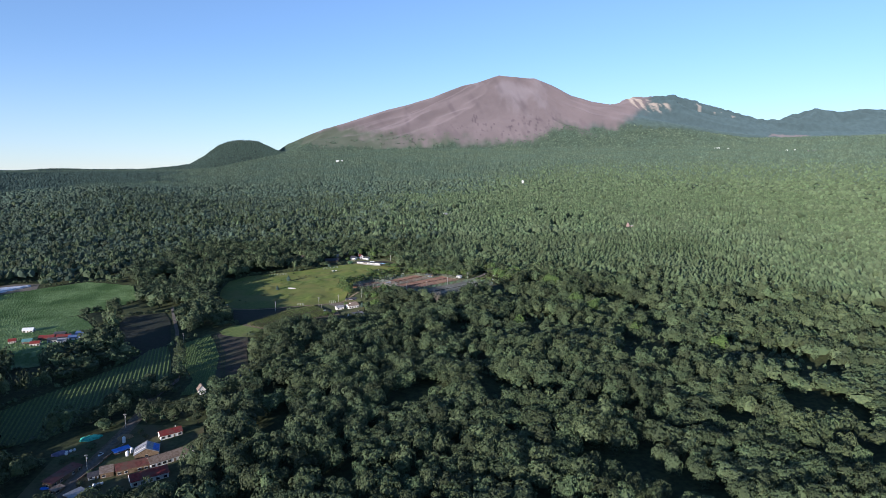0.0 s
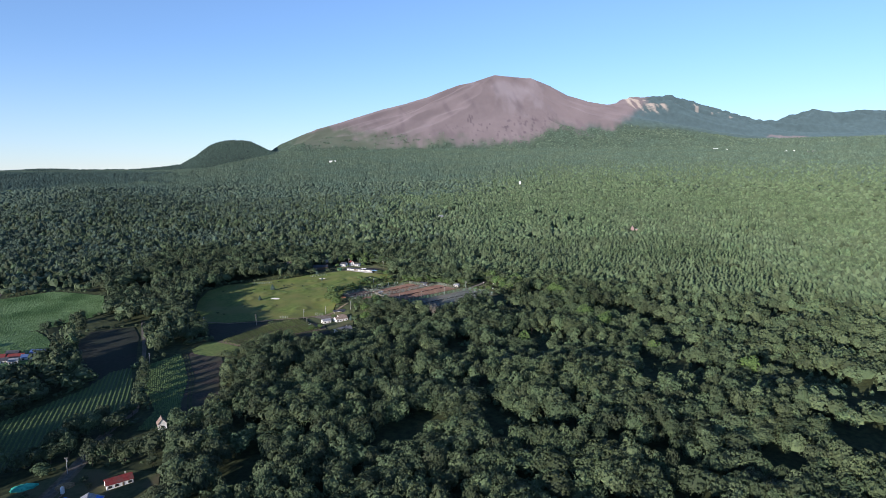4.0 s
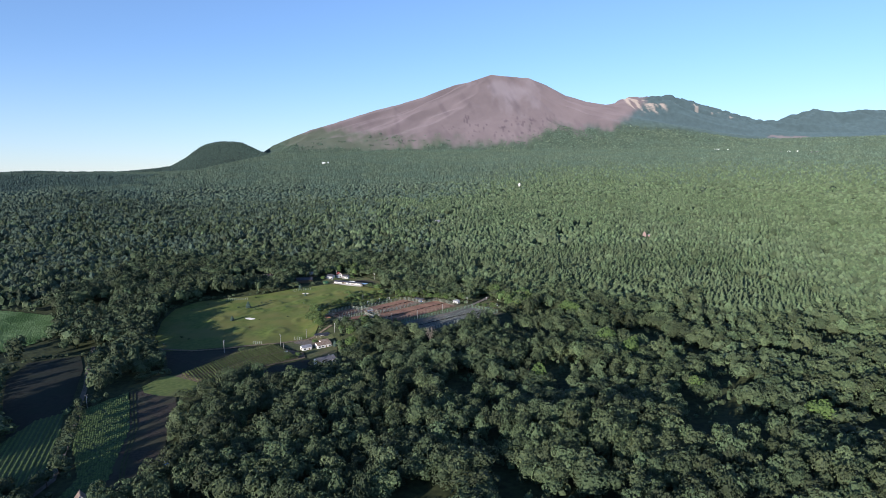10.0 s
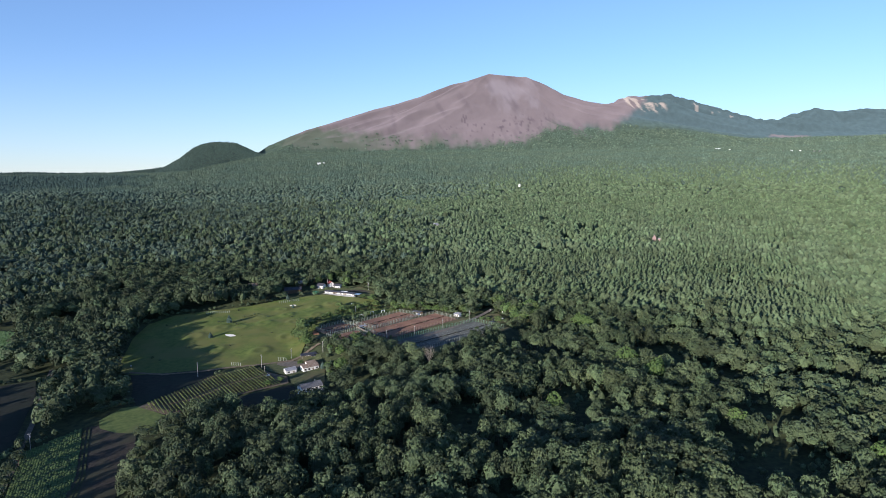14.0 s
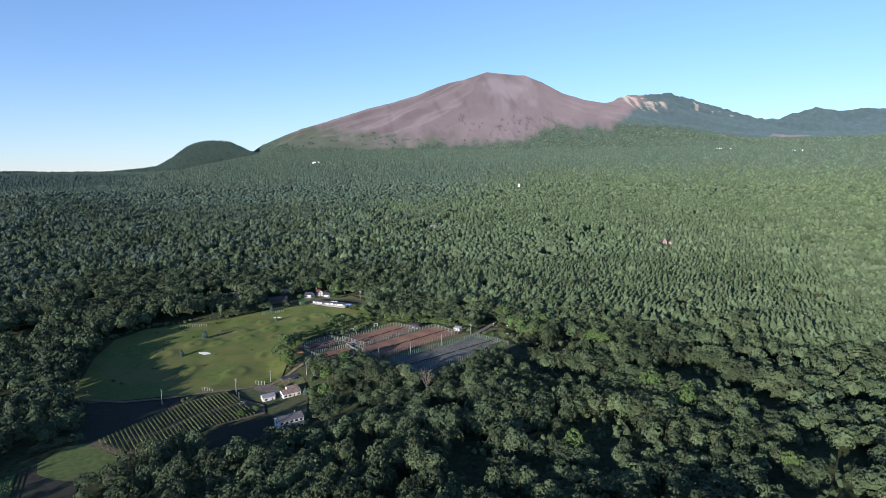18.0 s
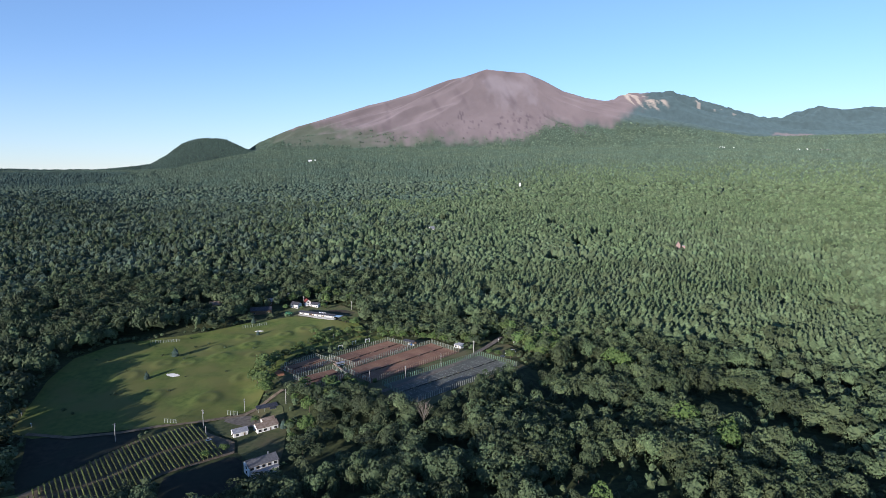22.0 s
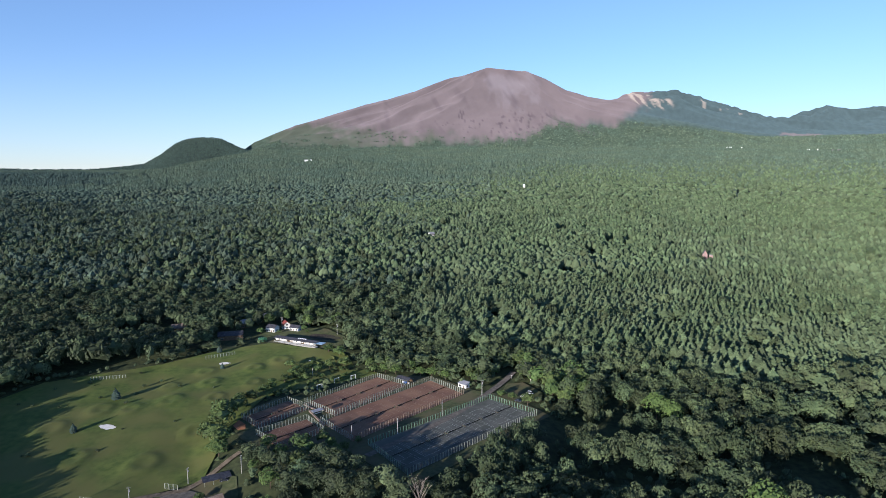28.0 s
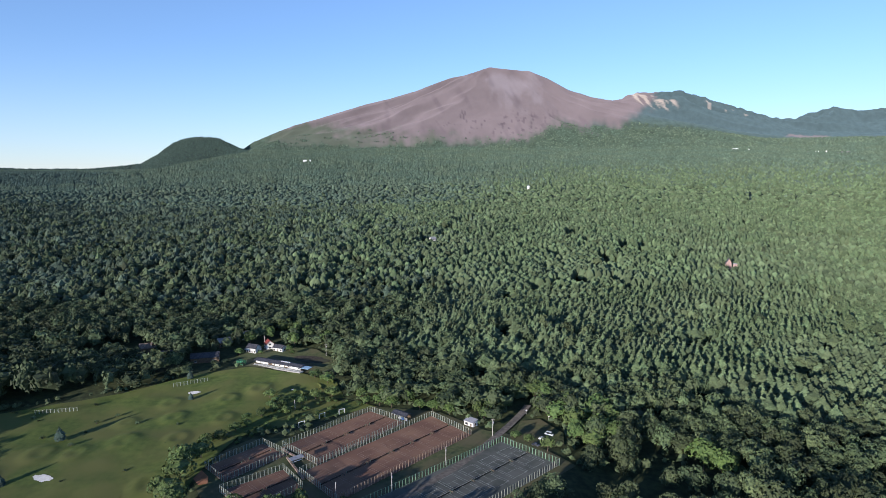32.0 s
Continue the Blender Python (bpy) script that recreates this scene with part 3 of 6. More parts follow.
def gumdrop(seg, rng):
    """The plain rounded cone of a larch some way off."""
    v, f = [], []
    rings = ((0.16, 0.9), (0.52, 0.95), (0.84, 0.55))
    for h, r in rings:
        a = np.arange(seg) * 2 * np.pi / seg + rng.uniform(0, 1)
        k = 0.27 * r * rng.uniform(0.82, 1.16, seg)
        v += list(np.stack([np.cos(a) * k, np.sin(a) * k, h + rng.normal(0, 0.03, seg)], 1))
    for j in range(len(rings) - 1):
        for i in range(seg):
            a, b, c, d = j * seg + i, j * seg + (i + 1) % seg, (j + 1) * seg + i, (j + 1) * seg + (i + 1) % seg
            f += [[a, b, c], [b, d, c]]
    top = (len(rings) - 1) * seg
    f += [[top + i, top + (i + 1) % seg, len(v)] for i in range(seg)]
    return np.array(v + [np.array((0, 0, 1.0))]), np.array(f)


def scatter(templates, places, radius, height, mat, name, label, seed, smooth=False):
    """One mesh out of many crowns at places (x, y) of the true plan."""
    rng = np.random.default_rng(seed)
    n = len(places)
    if not n:
        return None
    kind = rng.integers(0, len(templates), n)
    turn, tint = rng.uniform(0, 2 * np.pi, n), rng.random(n)
    x0, y0 = places[:, 0], places[:, 1]
    z0 = land(x0, y0) - 0.3
    V, F, T, base = [], [], [], 0
    for k, (tv, tf) in enumerate(templates):
        i = np.nonzero(kind == k)[0]
        if not len(i):
            continue
        c, s = np.cos(turn[i])[:, None], np.sin(turn[i])[:, None]
        px = (tv[:, 0] * c - tv[:, 1] * s) * radius[i][:, None] + x0[i][:, None]
        py = (tv[:, 0] * s + tv[:, 1] * c) * radius[i][:, None] + y0[i][:, None]
        pz = tv[:, 2] * height[i][:, None] + z0[i][:, None]
        _, _, _, sc = drawn_in(x0[i], y0[i], z0[i])
        sc = sc[:, None]
        P = np.stack([VX + (px - VX) * sc, VY + (py - VY) * sc, VZ + (pz - VZ) * sc], -1).reshape(-1, 3)
        V.append(P)
        F.append((tf[None] + (np.arange(len(i)) * len(tv))[:, None, None]).reshape(-1, 3) + base)
        T.append(np.repeat(tint[i], len(tv)))
        base += len(P)
    me = mesh_from(name, np.concatenate(V), np.concatenate(F), smooth=smooth)
    attribute(me, "tint", np.concatenate(T))
    me.materials.append(mat)
    return tagged(new(name, me), label, "forest", kind="stuff")


def jitter_grid(x1, x2, y1, y2, step, jit, turn, rng, rows=1.0):
    r = math.hypot(x2 - x1, y2 - y1) / 2
    u, v = np.meshgrid(np.arange(-r, r, step / rows), np.arange(-r, r, step * rows))
    u, v = u + rng.uniform(-jit, jit, u.shape) * step, v + rng.uniform(-jit, jit, v.shape) * step
    c, s = math.cos(turn), math.sin(turn)
    x, y = (x1 + x2) / 2 + u * c - v * s, (y1 + y2) / 2 + u * s + v * c
    k = (x > x1) & (x < x2) & (y > y1) & (y < y2)
    return np.stack([x[k], y[k]], 1)


def closest(x, y):
    """How near the flight brings the viewer to a tree while it is in sight."""
    return np.maximum(np.maximum(np.abs(x) / 0.72, 265.0), y - 483.0)


def conifer_share(x, y):
    edge = np.where(x > 60, 872 - 0.42 * (x - 60), 985 - np.clip(x + 60, 0, 120) * 0.9)
    p = sstep(-30, 40, y - edge + (fbm(x / 90, y / 90, 21) - 0.47) * 160)
    wide = 150 * sstep(980, 1600, y)
    left = sstep(30 + wide, -60 - 2.5 * wide, x + (fbm(x / 140, y / 140, 23) - 0.47) * 260 - sstep(1000, 1300, y) * 40)
    patch = sstep(0.5, 0.58, fbm(x / 260, y / 260, 25)) * sstep(-420, -60, x) * 0.6
    return p * (1 - left * (1 - patch * sstep(1150, 1500, y)))


def free(x, y, margin, share=1.0):
    ok = np.ones(x.shape, bool)
    for poly, front in CLEARINGS:
        front = max(front * share, margin)
        for dx, dy in ((0, 0), (margin, 0), (-margin, 0), (0, margin), (0, front * 0.5), (0, front), (0, -margin)):
            ok &= ~inside(poly, x + dx, y + dy)
    for cx, cy, cr in ((-178, 426, 14), (-180, 412, 9), (380, 1216, 13), (388, 1213, 11), (15, 1410, 18), (-150, 314, 13), (-164, 308, 9), (-80, 628, 15), (-92, 630, 12), (153, 672, 7), (166, 644, 7), (172, 656, 5), (240, 508, 7), (142, 772, 7), (148, 764, 6), (96, 752, 16), (76, 757, 12), (118, 742, 13), (-2, 678, 6), (-165, 934, 14), (-197, 937, 12), (-218, 952, 12), (-134, 966, 9), (-120, 972, 9), (-202, 981, 11), (-162, 964, 11), (-150, 984, 10)):
        ok &= np.hypot(x - cx, y - cy) > cr
    for line, w in ((LANE, 3.8), (MINOR_LANE, 6.0), (TRACK_LINE, 7.0)):
        ok &= ~near_line(line, x, y, w)
    return ok


# gaps through which the low sun reaches the farm, the cottage and the field: x, y, half width, reach
GLADES = ((-126, 962, 13), (-223, 377, 11), (-176, 439, 8), (-232, 490, 15), (-176, 350, 16), (-196, 604, 17), (-214, 562, 9))


def sun_room(x, y):
    """How tall a tree may grow without shading one of the sunny places."""
    room = np.full(x.shape, 99.0)
    for gx, gy, w in GLADES:
        along, side = -(x - gx) * 0.616 - (y - gy) * 0.788, (x - gx) * 0.788 - (y - gy) * 0.616
        room = np.where((along > -5) & (np.abs(side) < w), np.minimum(room, along * 0.115), room)
    return room


def wedge(x, y):
    return (np.abs(x) < 0.80 * np.maximum(y, 0) + np.where((x < 0) & (y < 720), 230, 110)) & (y > 170)


BROAD = [[broadleaf(1, 470, np.random.default_rng(100 + i), 22, 0.082) for i in range(10)],
         [broadleaf(1, 130, np.random.default_rng(120 + i), 12, 0.135) for i in range(9)],
         [broadleaf(1, 16, np.random.default_rng(140 + i), 9, 0.17) for i in range(8)]]
CONI = [[conifer(7, 7, 150, np.random.default_rng(200 + i)) for i in range(7)],
        [conifer(5, 5, 24, np.random.default_rng(220 + i), 0.065) for i in range(7)],
        [gumdrop(4, np.random.default_rng(240 + i)) for i in range(8)]]


def small_cap(rng, seg=5):
    """A low rounded crown for trees far off."""
    a = np.arange(seg) * 2 * np.pi / seg + rng.uniform(0, 1)
    r = rng.uniform(0.8, 1.15, seg)
    rings = [np.stack([np.cos(a + o) * r * k, np.sin(a + o) * r * k, np.full(seg, z) + rng.uniform(-0.05, 0.05, seg)], 1) for o, k, z in ((0, 1, 0.42), (0.6, 0.72, 0.84))]
    v = np.concatenate([*rings, [[0, 0, 1.05]]])
    f = []
    for i in range(seg):
        j = (i + 1) % seg
        f += [[i, j, seg + i], [j, seg + j, seg + i], [seg + i, seg + j, 2 * seg]]
    return v, np.array(f)


CAPS = [small_cap(np.random.default_rng(300 + i), 4) for i in range(10)]
TIPS = []
for q in range(8):
    tr = np.random.default_rng(330 + q)
    ta = np.arange(5) * 1.2566 + tr.uniform(0, 1)
    tk = tr.uniform(0.8, 1.2, 5)
    TIPS.append((np.concatenate([np.stack([np.cos(ta) * tk, np.sin(ta) * tk, tr.uniform(-0.05, 0.14, 5)], 1), [[0, 0, 1.05]]]), np.array([[c, (c + 1) % 5, 5] for c in range(5)])))
NEAR_TREES = {}


def plant():
    pts = jitter_grid(-1150, 1150, 150, 1900, 9.0, 0.42, 0.3, RNG)
    x, y = pts[:, 0], pts[:, 1]
    d = closest(x, y)
    # open strips in the wood: wide and long on the sunny side, few and small elsewhere
    gap = np.where(x > 30, fbm(x / 40.0 + vnoise(x / 30, y / 30, 97), (y + 0.45 * x) / 22.0 + 1.5 * vnoise(x / 40, y / 40, 99), 91, 2), fbm(x / 26.0, y / 26.0, 91, 2) + 0.08 * sstep(840, 900, y) + 0.05)
    ok = wedge(x, y) & (d + RNG.uniform(-90, 90, len(x)) < 1400) & free(x, y, 4.5) & (RNG.random(len(x)) > conifer_share(x, y) * 0.88) & (gap > np.where(x > 30, 0.315, 0.30)) & (sun_room(x, y) > 4)
    pts, d, gap = pts[ok], d[ok], gap[ok]
    rad = RNG.uniform(4.4, 7.8, len(pts)) * (0.85 + 0.5 * vnoise(pts[:, 0] / 45, pts[:, 1] / 45, 7))
    hgt = RNG.uniform(6.6, 9.6, len(pts)) * (0.78 + 0.55 * vnoise(pts[:, 0] / 34, pts[:, 1] / 34, 17))
    hgt = np.minimum(hgt, rad * 1.6)
    old = (pts[:, 0] < -238) & (pts[:, 0] > -430) & (pts[:, 1] > 280) & (pts[:, 1] < 880)
    hgt, rad = np.where(old, hgt * np.where(pts[:, 1] < 500, 1.55, np.where((pts[:, 0] < -292) & (pts[:, 0] > -345) & (pts[:, 1] > 575) & (pts[:, 1] < 650), 2.0, 1.3)), hgt), np.where(old, rad * 1.12, rad)
    lowwood = (pts[:, 0] > -236) & (pts[:, 0] < -112) & (pts[:, 1] > 520) & (pts[:, 1] < 622)
    hgt = np.where(lowwood, hgt * np.where((pts[:, 0] > -164) & (pts[:, 1] < 604), 1.1, 0.52), hgt)
    rad = np.where(lowwood & (pts[:, 0] < -164), rad * 0.75, rad)
    shady = (pts[:, 0] < -262) & (pts[:, 0] > -420) & (pts[:, 1] > 330) & (pts[:, 1] < 475)
    hgt = np.where(shady, np.clip(hgt, 13.5, 16.5), hgt)
    strip = (pts[:, 0] < -262) & (pts[:, 0] > -308) & (pts[:, 1] > 440) & (pts[:, 1] < 600)
    hgt = np.where(strip, np.clip(hgt, 11.5, 14.0), hgt)
    low = (pts[:, 0] < -325) & (pts[:, 1] > 475) & (pts[:, 1] < 700)
    hgt, rad = np.where(low, np.minimum(hgt, 5.6), hgt), np.where(low, np.minimum(rad, 5.0), rad)
    west = (pts[:, 0] < -250) & (pts[:, 0] > -380) & (pts[:, 1] > 640) & (pts[:, 1] < 850)
    hgt = np.where(west, np.clip(hgt * 1.1, 8.0, 10.5), hgt)
    tall = (pts[:, 0] < -280) & (pts[:, 1] > 215) & (pts[:, 1] < 330) & (pts[:, 0] < -200 - pts[:, 1] * 0.28)
    hgt, rad = np.where(tall, hgt * 1.6, hgt), np.where(tall, rad * 1.15, rad)
    by_courts = (pts[:, 0] > -100) & (pts[:, 0] < 25) & (pts[:, 1] > 625) & (pts[:, 1] < 745)
    hgt = np.where(by_courts, hgt * 0.72, hgt)
    room = sun_room(pts[:, 0], pts[:, 1]) / 1.8
    hgt, rad = np.minimum(hgt, room), np.minimum(rad, np.maximum(room * 1.3, 3.0))
    single = (np.abs(pts[:, 0] - 20) < 80) & (pts[:, 1] > 520) & (pts[:, 1] < 640)
    NEAR_TREES["broad"] = (pts[single], rad[single], hgt[single])
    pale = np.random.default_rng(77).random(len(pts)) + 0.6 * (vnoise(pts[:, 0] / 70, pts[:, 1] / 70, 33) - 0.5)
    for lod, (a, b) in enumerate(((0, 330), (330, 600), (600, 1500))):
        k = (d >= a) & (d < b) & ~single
        # haze by colour: a growing share of distant crowns takes the paler leaf
        hazed = (lod == 2) & (pale < 0.3 + 0.5 * sstep(700, 1250, d)) & (pts[:, 0] < 60 + 120 * pale)
        scatter(BROAD[lod], pts[k & hazed], rad[k & hazed], hgt[k & hazed], HAZEWOOD, "forest", "far broadleaf crowns paled in colour to stand for haze", 34)
        k &= ~hazed
        scatter(BROAD[lod], pts[k], rad[k], hgt[k], LEAF, "forest", "dense dark green broadleaf wood in full leaf", 31 + lod)
    back = jitter_grid(-420, 420, -160, 178, 10.5, 0.42, 0.3, RNG)
    back = back[~wedge(back[:, 0], back[:, 1])]
    size = RNG.uniform(5.0, 8.0, len(back))
    scatter(CAPS, back, size, size * RNG.uniform(1.05, 1.35, len(back)), LEAF, "forest", "broadleaf wood behind the start of the flight", 36)
    # undergrowth in front of the clearings
    pts = jitter_grid(-600, 150, 250, 1000, 4.2, 0.45, 0.7, RNG)
    x, y = pts[:, 0], pts[:, 1]
    ok = wedge(x, y) & free(x, y, 2.0, 0.0) & ~free(x, y, 8.0) & (fbm(x / 15, y / 15, 93, 2) > 0.3) & (sun_room(x, y) > 5)
    pts = pts[ok]
    rad = RNG.uniform(1.6, 3.8, len(pts))
    scatter(BROAD[2], pts, rad, rad * RNG.uniform(0.7, 1.0, len(pts)), LEAF, "undergrowth", "low green bushes at the edge of the wood", 37)
    pts = jitter_grid(20, 420, 420, 900, 7.0, 0.45, 0.2, RNG)
    x, y = pts[:, 0], pts[:, 1]
    pts = pts[wedge(x, y) & free(x, y, 5.0) & (fbm(x / 12.0, y / 12.0, 94, 2) > 0.31)]
    rad = RNG.uniform(1.8, 3.6, len(pts))
    scatter(BROAD[2], pts, rad, rad * RNG.uniform(1.0, 1.5, len(pts)), LEAF, "undergrowth", "low bushes in the gaps of the wood", 38)
    # larches in rows square to the light
    pts = jitter_grid(-1150, 1150, 600, 1900, 6.6, 0.27, -1.12, RNG, 1.16)
    x, y = pts[:, 0], pts[:, 1]
    d = closest(x, y)
    ok = wedge(x, y) & (d + RNG.uniform(-90, 90, len(x)) < 1400) & free(x, y, 4.0) & (RNG.random(len(x)) < conifer_share(x, y)) & (fbm(x / 22.0, y / 22.0, 95, 2) > 0.25)
    pts, d = pts[ok], d[ok]
    hgt = RNG.uniform(10.5, 13.0, len(pts)) * (0.8 + 0.4 * vnoise(pts[:, 0] / 40, pts[:, 1] / 40, 19))
    rad = RNG.uniform(14.5, 22.0, len(pts))
    near = d < 640
    rad, hgt = np.where(near, rad * 1.26, rad * 1.05), hgt * np.where(near, 1.32, 1.28)
    single = (pts[:, 0] > 70) & (pts[:, 0] < 150) & (pts[:, 1] > 800) & (pts[:, 1] < 870)
    NEAR_TREES["coni"] = (pts[single], rad[single], hgt[single])
    for lod, (a, b) in enumerate(((0, 430), (430, 640), (640, 1500))):
        k = (d >= a) & (d < b) & ~single
        scatter(CONI[lod], pts[k], rad[k], hgt[k], NEEDLE, "forest", "rows of blue-green planted larches", 41 + lod, lod == 2)
    far = np.random.default_rng(9)
    r, a = far.uniform(1000.0, 6100.0, 96000), far.uniform(-0.72, 0.72, 96000)
    x, y = VX + r * np.sin(a), VY + r * np.cos(a)
    bald = sstep(0.5, 0.62, fbm(np.degrees(a) * 1.4, r / 260.0, 75, 4)) * ((r > 4380) & (r < 5000) & (a > 0.51) & (a < 0.63))
    ok = (closest(x, y) + far.uniform(-90, 90, len(x)) > 1340) & (far.random(len(x)) > bald * 0.85)
    x, y, r, a = x[ok], y[ok], r[ok], a[ok]
    # the cover of the dome and the scattered wood on the foot of the mountain
    dr, da = np.append(far.uniform(6100, 7800, 14000), far.uniform(7130, 7760, 5000)), np.append(far.uniform(-0.60, 0.70, 14000), far.uniform(-0.40, -0.245, 5000))
    dx, dy = VX + dr * np.sin(da), VY + dr * np.cos(da)
    el, az = np.degrees(np.arctan2(land(dx, dy) - VZ, dr)), np.degrees(da)
    line = np.interp(az, [-42, -15, -14, -12, -8, 0, 5, 8, 12, 17, 19, 40], [9, 9, 2.2, 2.0, 1.9, 1.7, 1.9, 2.7, 3.5, 3.4, 3.6, 3.4])
    line = line + 1.3 * sstep(0.54, 0.62, fbm(az * 1.1, dr / 160.0, 83, 3)) * (az > -14) * (az < 2)
    ok = el < line + (fbm(az * 0.8, dr / 700.0, 71, 5) - 0.47) * -2.0 + far.normal(0, 0.25, len(dr))
    x, y, r, a = np.append(x, dx[ok]), np.append(y, dy[ok]), np.append(r, dr[ok]), np.append(a, da[ok])
    rr = far.uniform(0.75, 1.25, len(x)) * (4.3 + r * 0.00085)
    top = rr * far.uniform(0.8, 1.2, len(x)) + np.where(r < 2300, 5.0, 2.0)
    edge = fbm(r / 300, a * 9, 27)
    on_dome = (r > 7130) & (a < -0.24)
    rr, top = np.where(on_dome, rr * 0.75, rr), np.where(on_dome, top * 0.8, top)
    dark = ((a < -0.44 - 0.2 * (edge - 0.47)) & (r > 2250 + 900 * edge) & (r < 4600)) | on_dome
    larch = conifer_share(x, y) > far.uniform(0.3, 0.7, len(x))
    # past this distance every crown takes the haze-tinted leaf
    hazy_far = r + far.normal(0, 400, len(x)) > 1450 + 1500 * sstep(-0.06, 0.25, a)
    larch = larch | hazy_far
    for k, (i, mat, lab) in enumerate(((larch & ~dark & ~hazy_far, NEEDLE, "far larch woods on the rising plain"), (~larch & ~dark, LEAF, "far broadleaf woods on the rising plain"),
                                       (dark, SPRUCE, "dark spruce woods on a far ridge and the dome"), (larch & ~dark & hazy_far, HAZEWOOD, "far woods below the mountain, haze put into their colour"))):
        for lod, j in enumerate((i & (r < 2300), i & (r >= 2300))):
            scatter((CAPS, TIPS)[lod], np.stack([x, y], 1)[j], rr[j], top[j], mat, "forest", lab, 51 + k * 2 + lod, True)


plant()

# ---- building blocks for things ----


def thing(name, x, y, turn=0.0, label="", category="", group="", z=None, lift=0.0):
    ob = new(name)
    ob.empty_display_size = 0.5
    ob.matrix_world = pose(x, y, (ground_at(x, y) if z is None else z) + lift, 0, 0, turn)
    return tagged(ob, label, category, group)


def part(name, data, mat, parent, label="", at=None):
    """Links a bmesh or a mesh as one mesh object under a thing or a part."""
    if isinstance(data, bmesh.types.BMesh):
        me = bpy.data.meshes.new(name)
        data.to_mesh(me)
        data.free()
    else:
        me = data
    if mat and not me.materials:
        me.materials.append(mat)
    ob = new(name, me)
    ob.parent = parent
    if at is not None:
        ob.matrix_local = at if isinstance(at, Matrix) else Matrix.Translation(at)
    return tagged(ob, label)


def box(bm, cx, cy, cz, sx, sy, sz, turn=0.0):
    m = Matrix.Translation((cx, cy, cz)) @ Matrix.Rotation(turn, 4, "Z") @ Matrix.Diagonal((sx, sy, sz, 1))
    bmesh.ops.create_cube(bm, size=1.0, matrix=m)
    return bm


def boxed(*args):
    return box(bmesh.new(), *args)


def rod(bm, a, b, r, seg=6, r2=None):
    a, b = Vector(a), Vector(b)
    d = b - a
    m = Matrix.Translation((a + b) / 2) @ d.to_track_quat("Z", "Y").to_matrix().to_4x4()
    bmesh.ops.create_cone(bm, cap_ends=True, segments=seg, radius1=r, radius2=r if r2 is None else r2, depth=d.length, matrix=m)
    return bm


def poly(bm, pts, faces):
    v = [bm.verts.new(p) for p in pts]
    for f in faces:
        bm.faces.new([v[i] for i in f])
    return bm


def gable_wall(L, W, H, R):
    x, y = L / 2, W / 2
    pts = [(-x, -y, -0.6), (x, -y, -0.6), (x, y, -0.6), (-x, y, -0.6), (-x, -y, H), (x, -y, H), (x, y, H), (-x, y, H), (-x, 0, H + R), (x, 0, H + R)]
    return poly(bmesh.new(), pts, [(3, 2, 1, 0), (0, 1, 5, 4), (2, 3, 7, 6), (1, 2, 6, 9, 5), (3, 0, 4, 8, 7), (4, 5, 9, 8), (6, 7, 8, 9)])


def gable_roof(L, W, H, R, eave=0.6, thick=0.18):
    x, y = L / 2 + eave * 0.7, W / 2 + eave
    drop = R * eave / (W / 2)
    sec = [(-y, H - drop), (0, H + R), (y, H - drop), (y, H - drop + thick), (0, H + R + thick), (-y, H - drop + thick)]
    pts = [(sx, a, b + 0.01) for sx in (-x, x) for a, b in sec]
    f = [(0, 1, 4, 5), (1, 2, 3, 4), (11, 10, 7, 6), (10, 9, 8, 7)]
    f += [(i, i + 6, (i + 1) % 6 + 6, (i + 1) % 6) for i in range(6)]
    bm = poly(bmesh.new(), pts, f)
    bmesh.ops.recalc_face_normals(bm, faces=bm.faces[:])
    return bm


def flat_roof(L, W, H, fall, thick=0.16, eave=0.4):
    x, y = L / 2 + eave, W / 2 + eave
    pts = [(sx, sy, H + fall * (sy / y * 0.5 + 0.5) + t) for t in (0.01, thick) for sx, sy in ((-x, -y), (x, -y), (x, y), (-x, y))]
    bm = poly(bmesh.new(), pts, [(3, 2, 1, 0), (4, 5, 6, 7), (0, 1, 5, 4), (1, 2, 6, 5), (2, 3, 7, 6), (3, 0, 4, 7)])
    return bm


def window(parent, x, y, z, w, h, turn, frame_mat):
    win = part("window", boxed(0, 0, 0, w + 0.16, 0.08, h + 0.16), frame_mat, parent, at=pose(x, y, z, 0, 0, turn))
    part("pane", boxed(0, -0.05, 0, w, 0.04, h), DARKGLASS, win, "dark glass pane")
    part("sill", boxed(0, -0.08, -h / 2 - 0.1, w + 0.3, 0.16, 0.06), frame_mat, win)
    return win


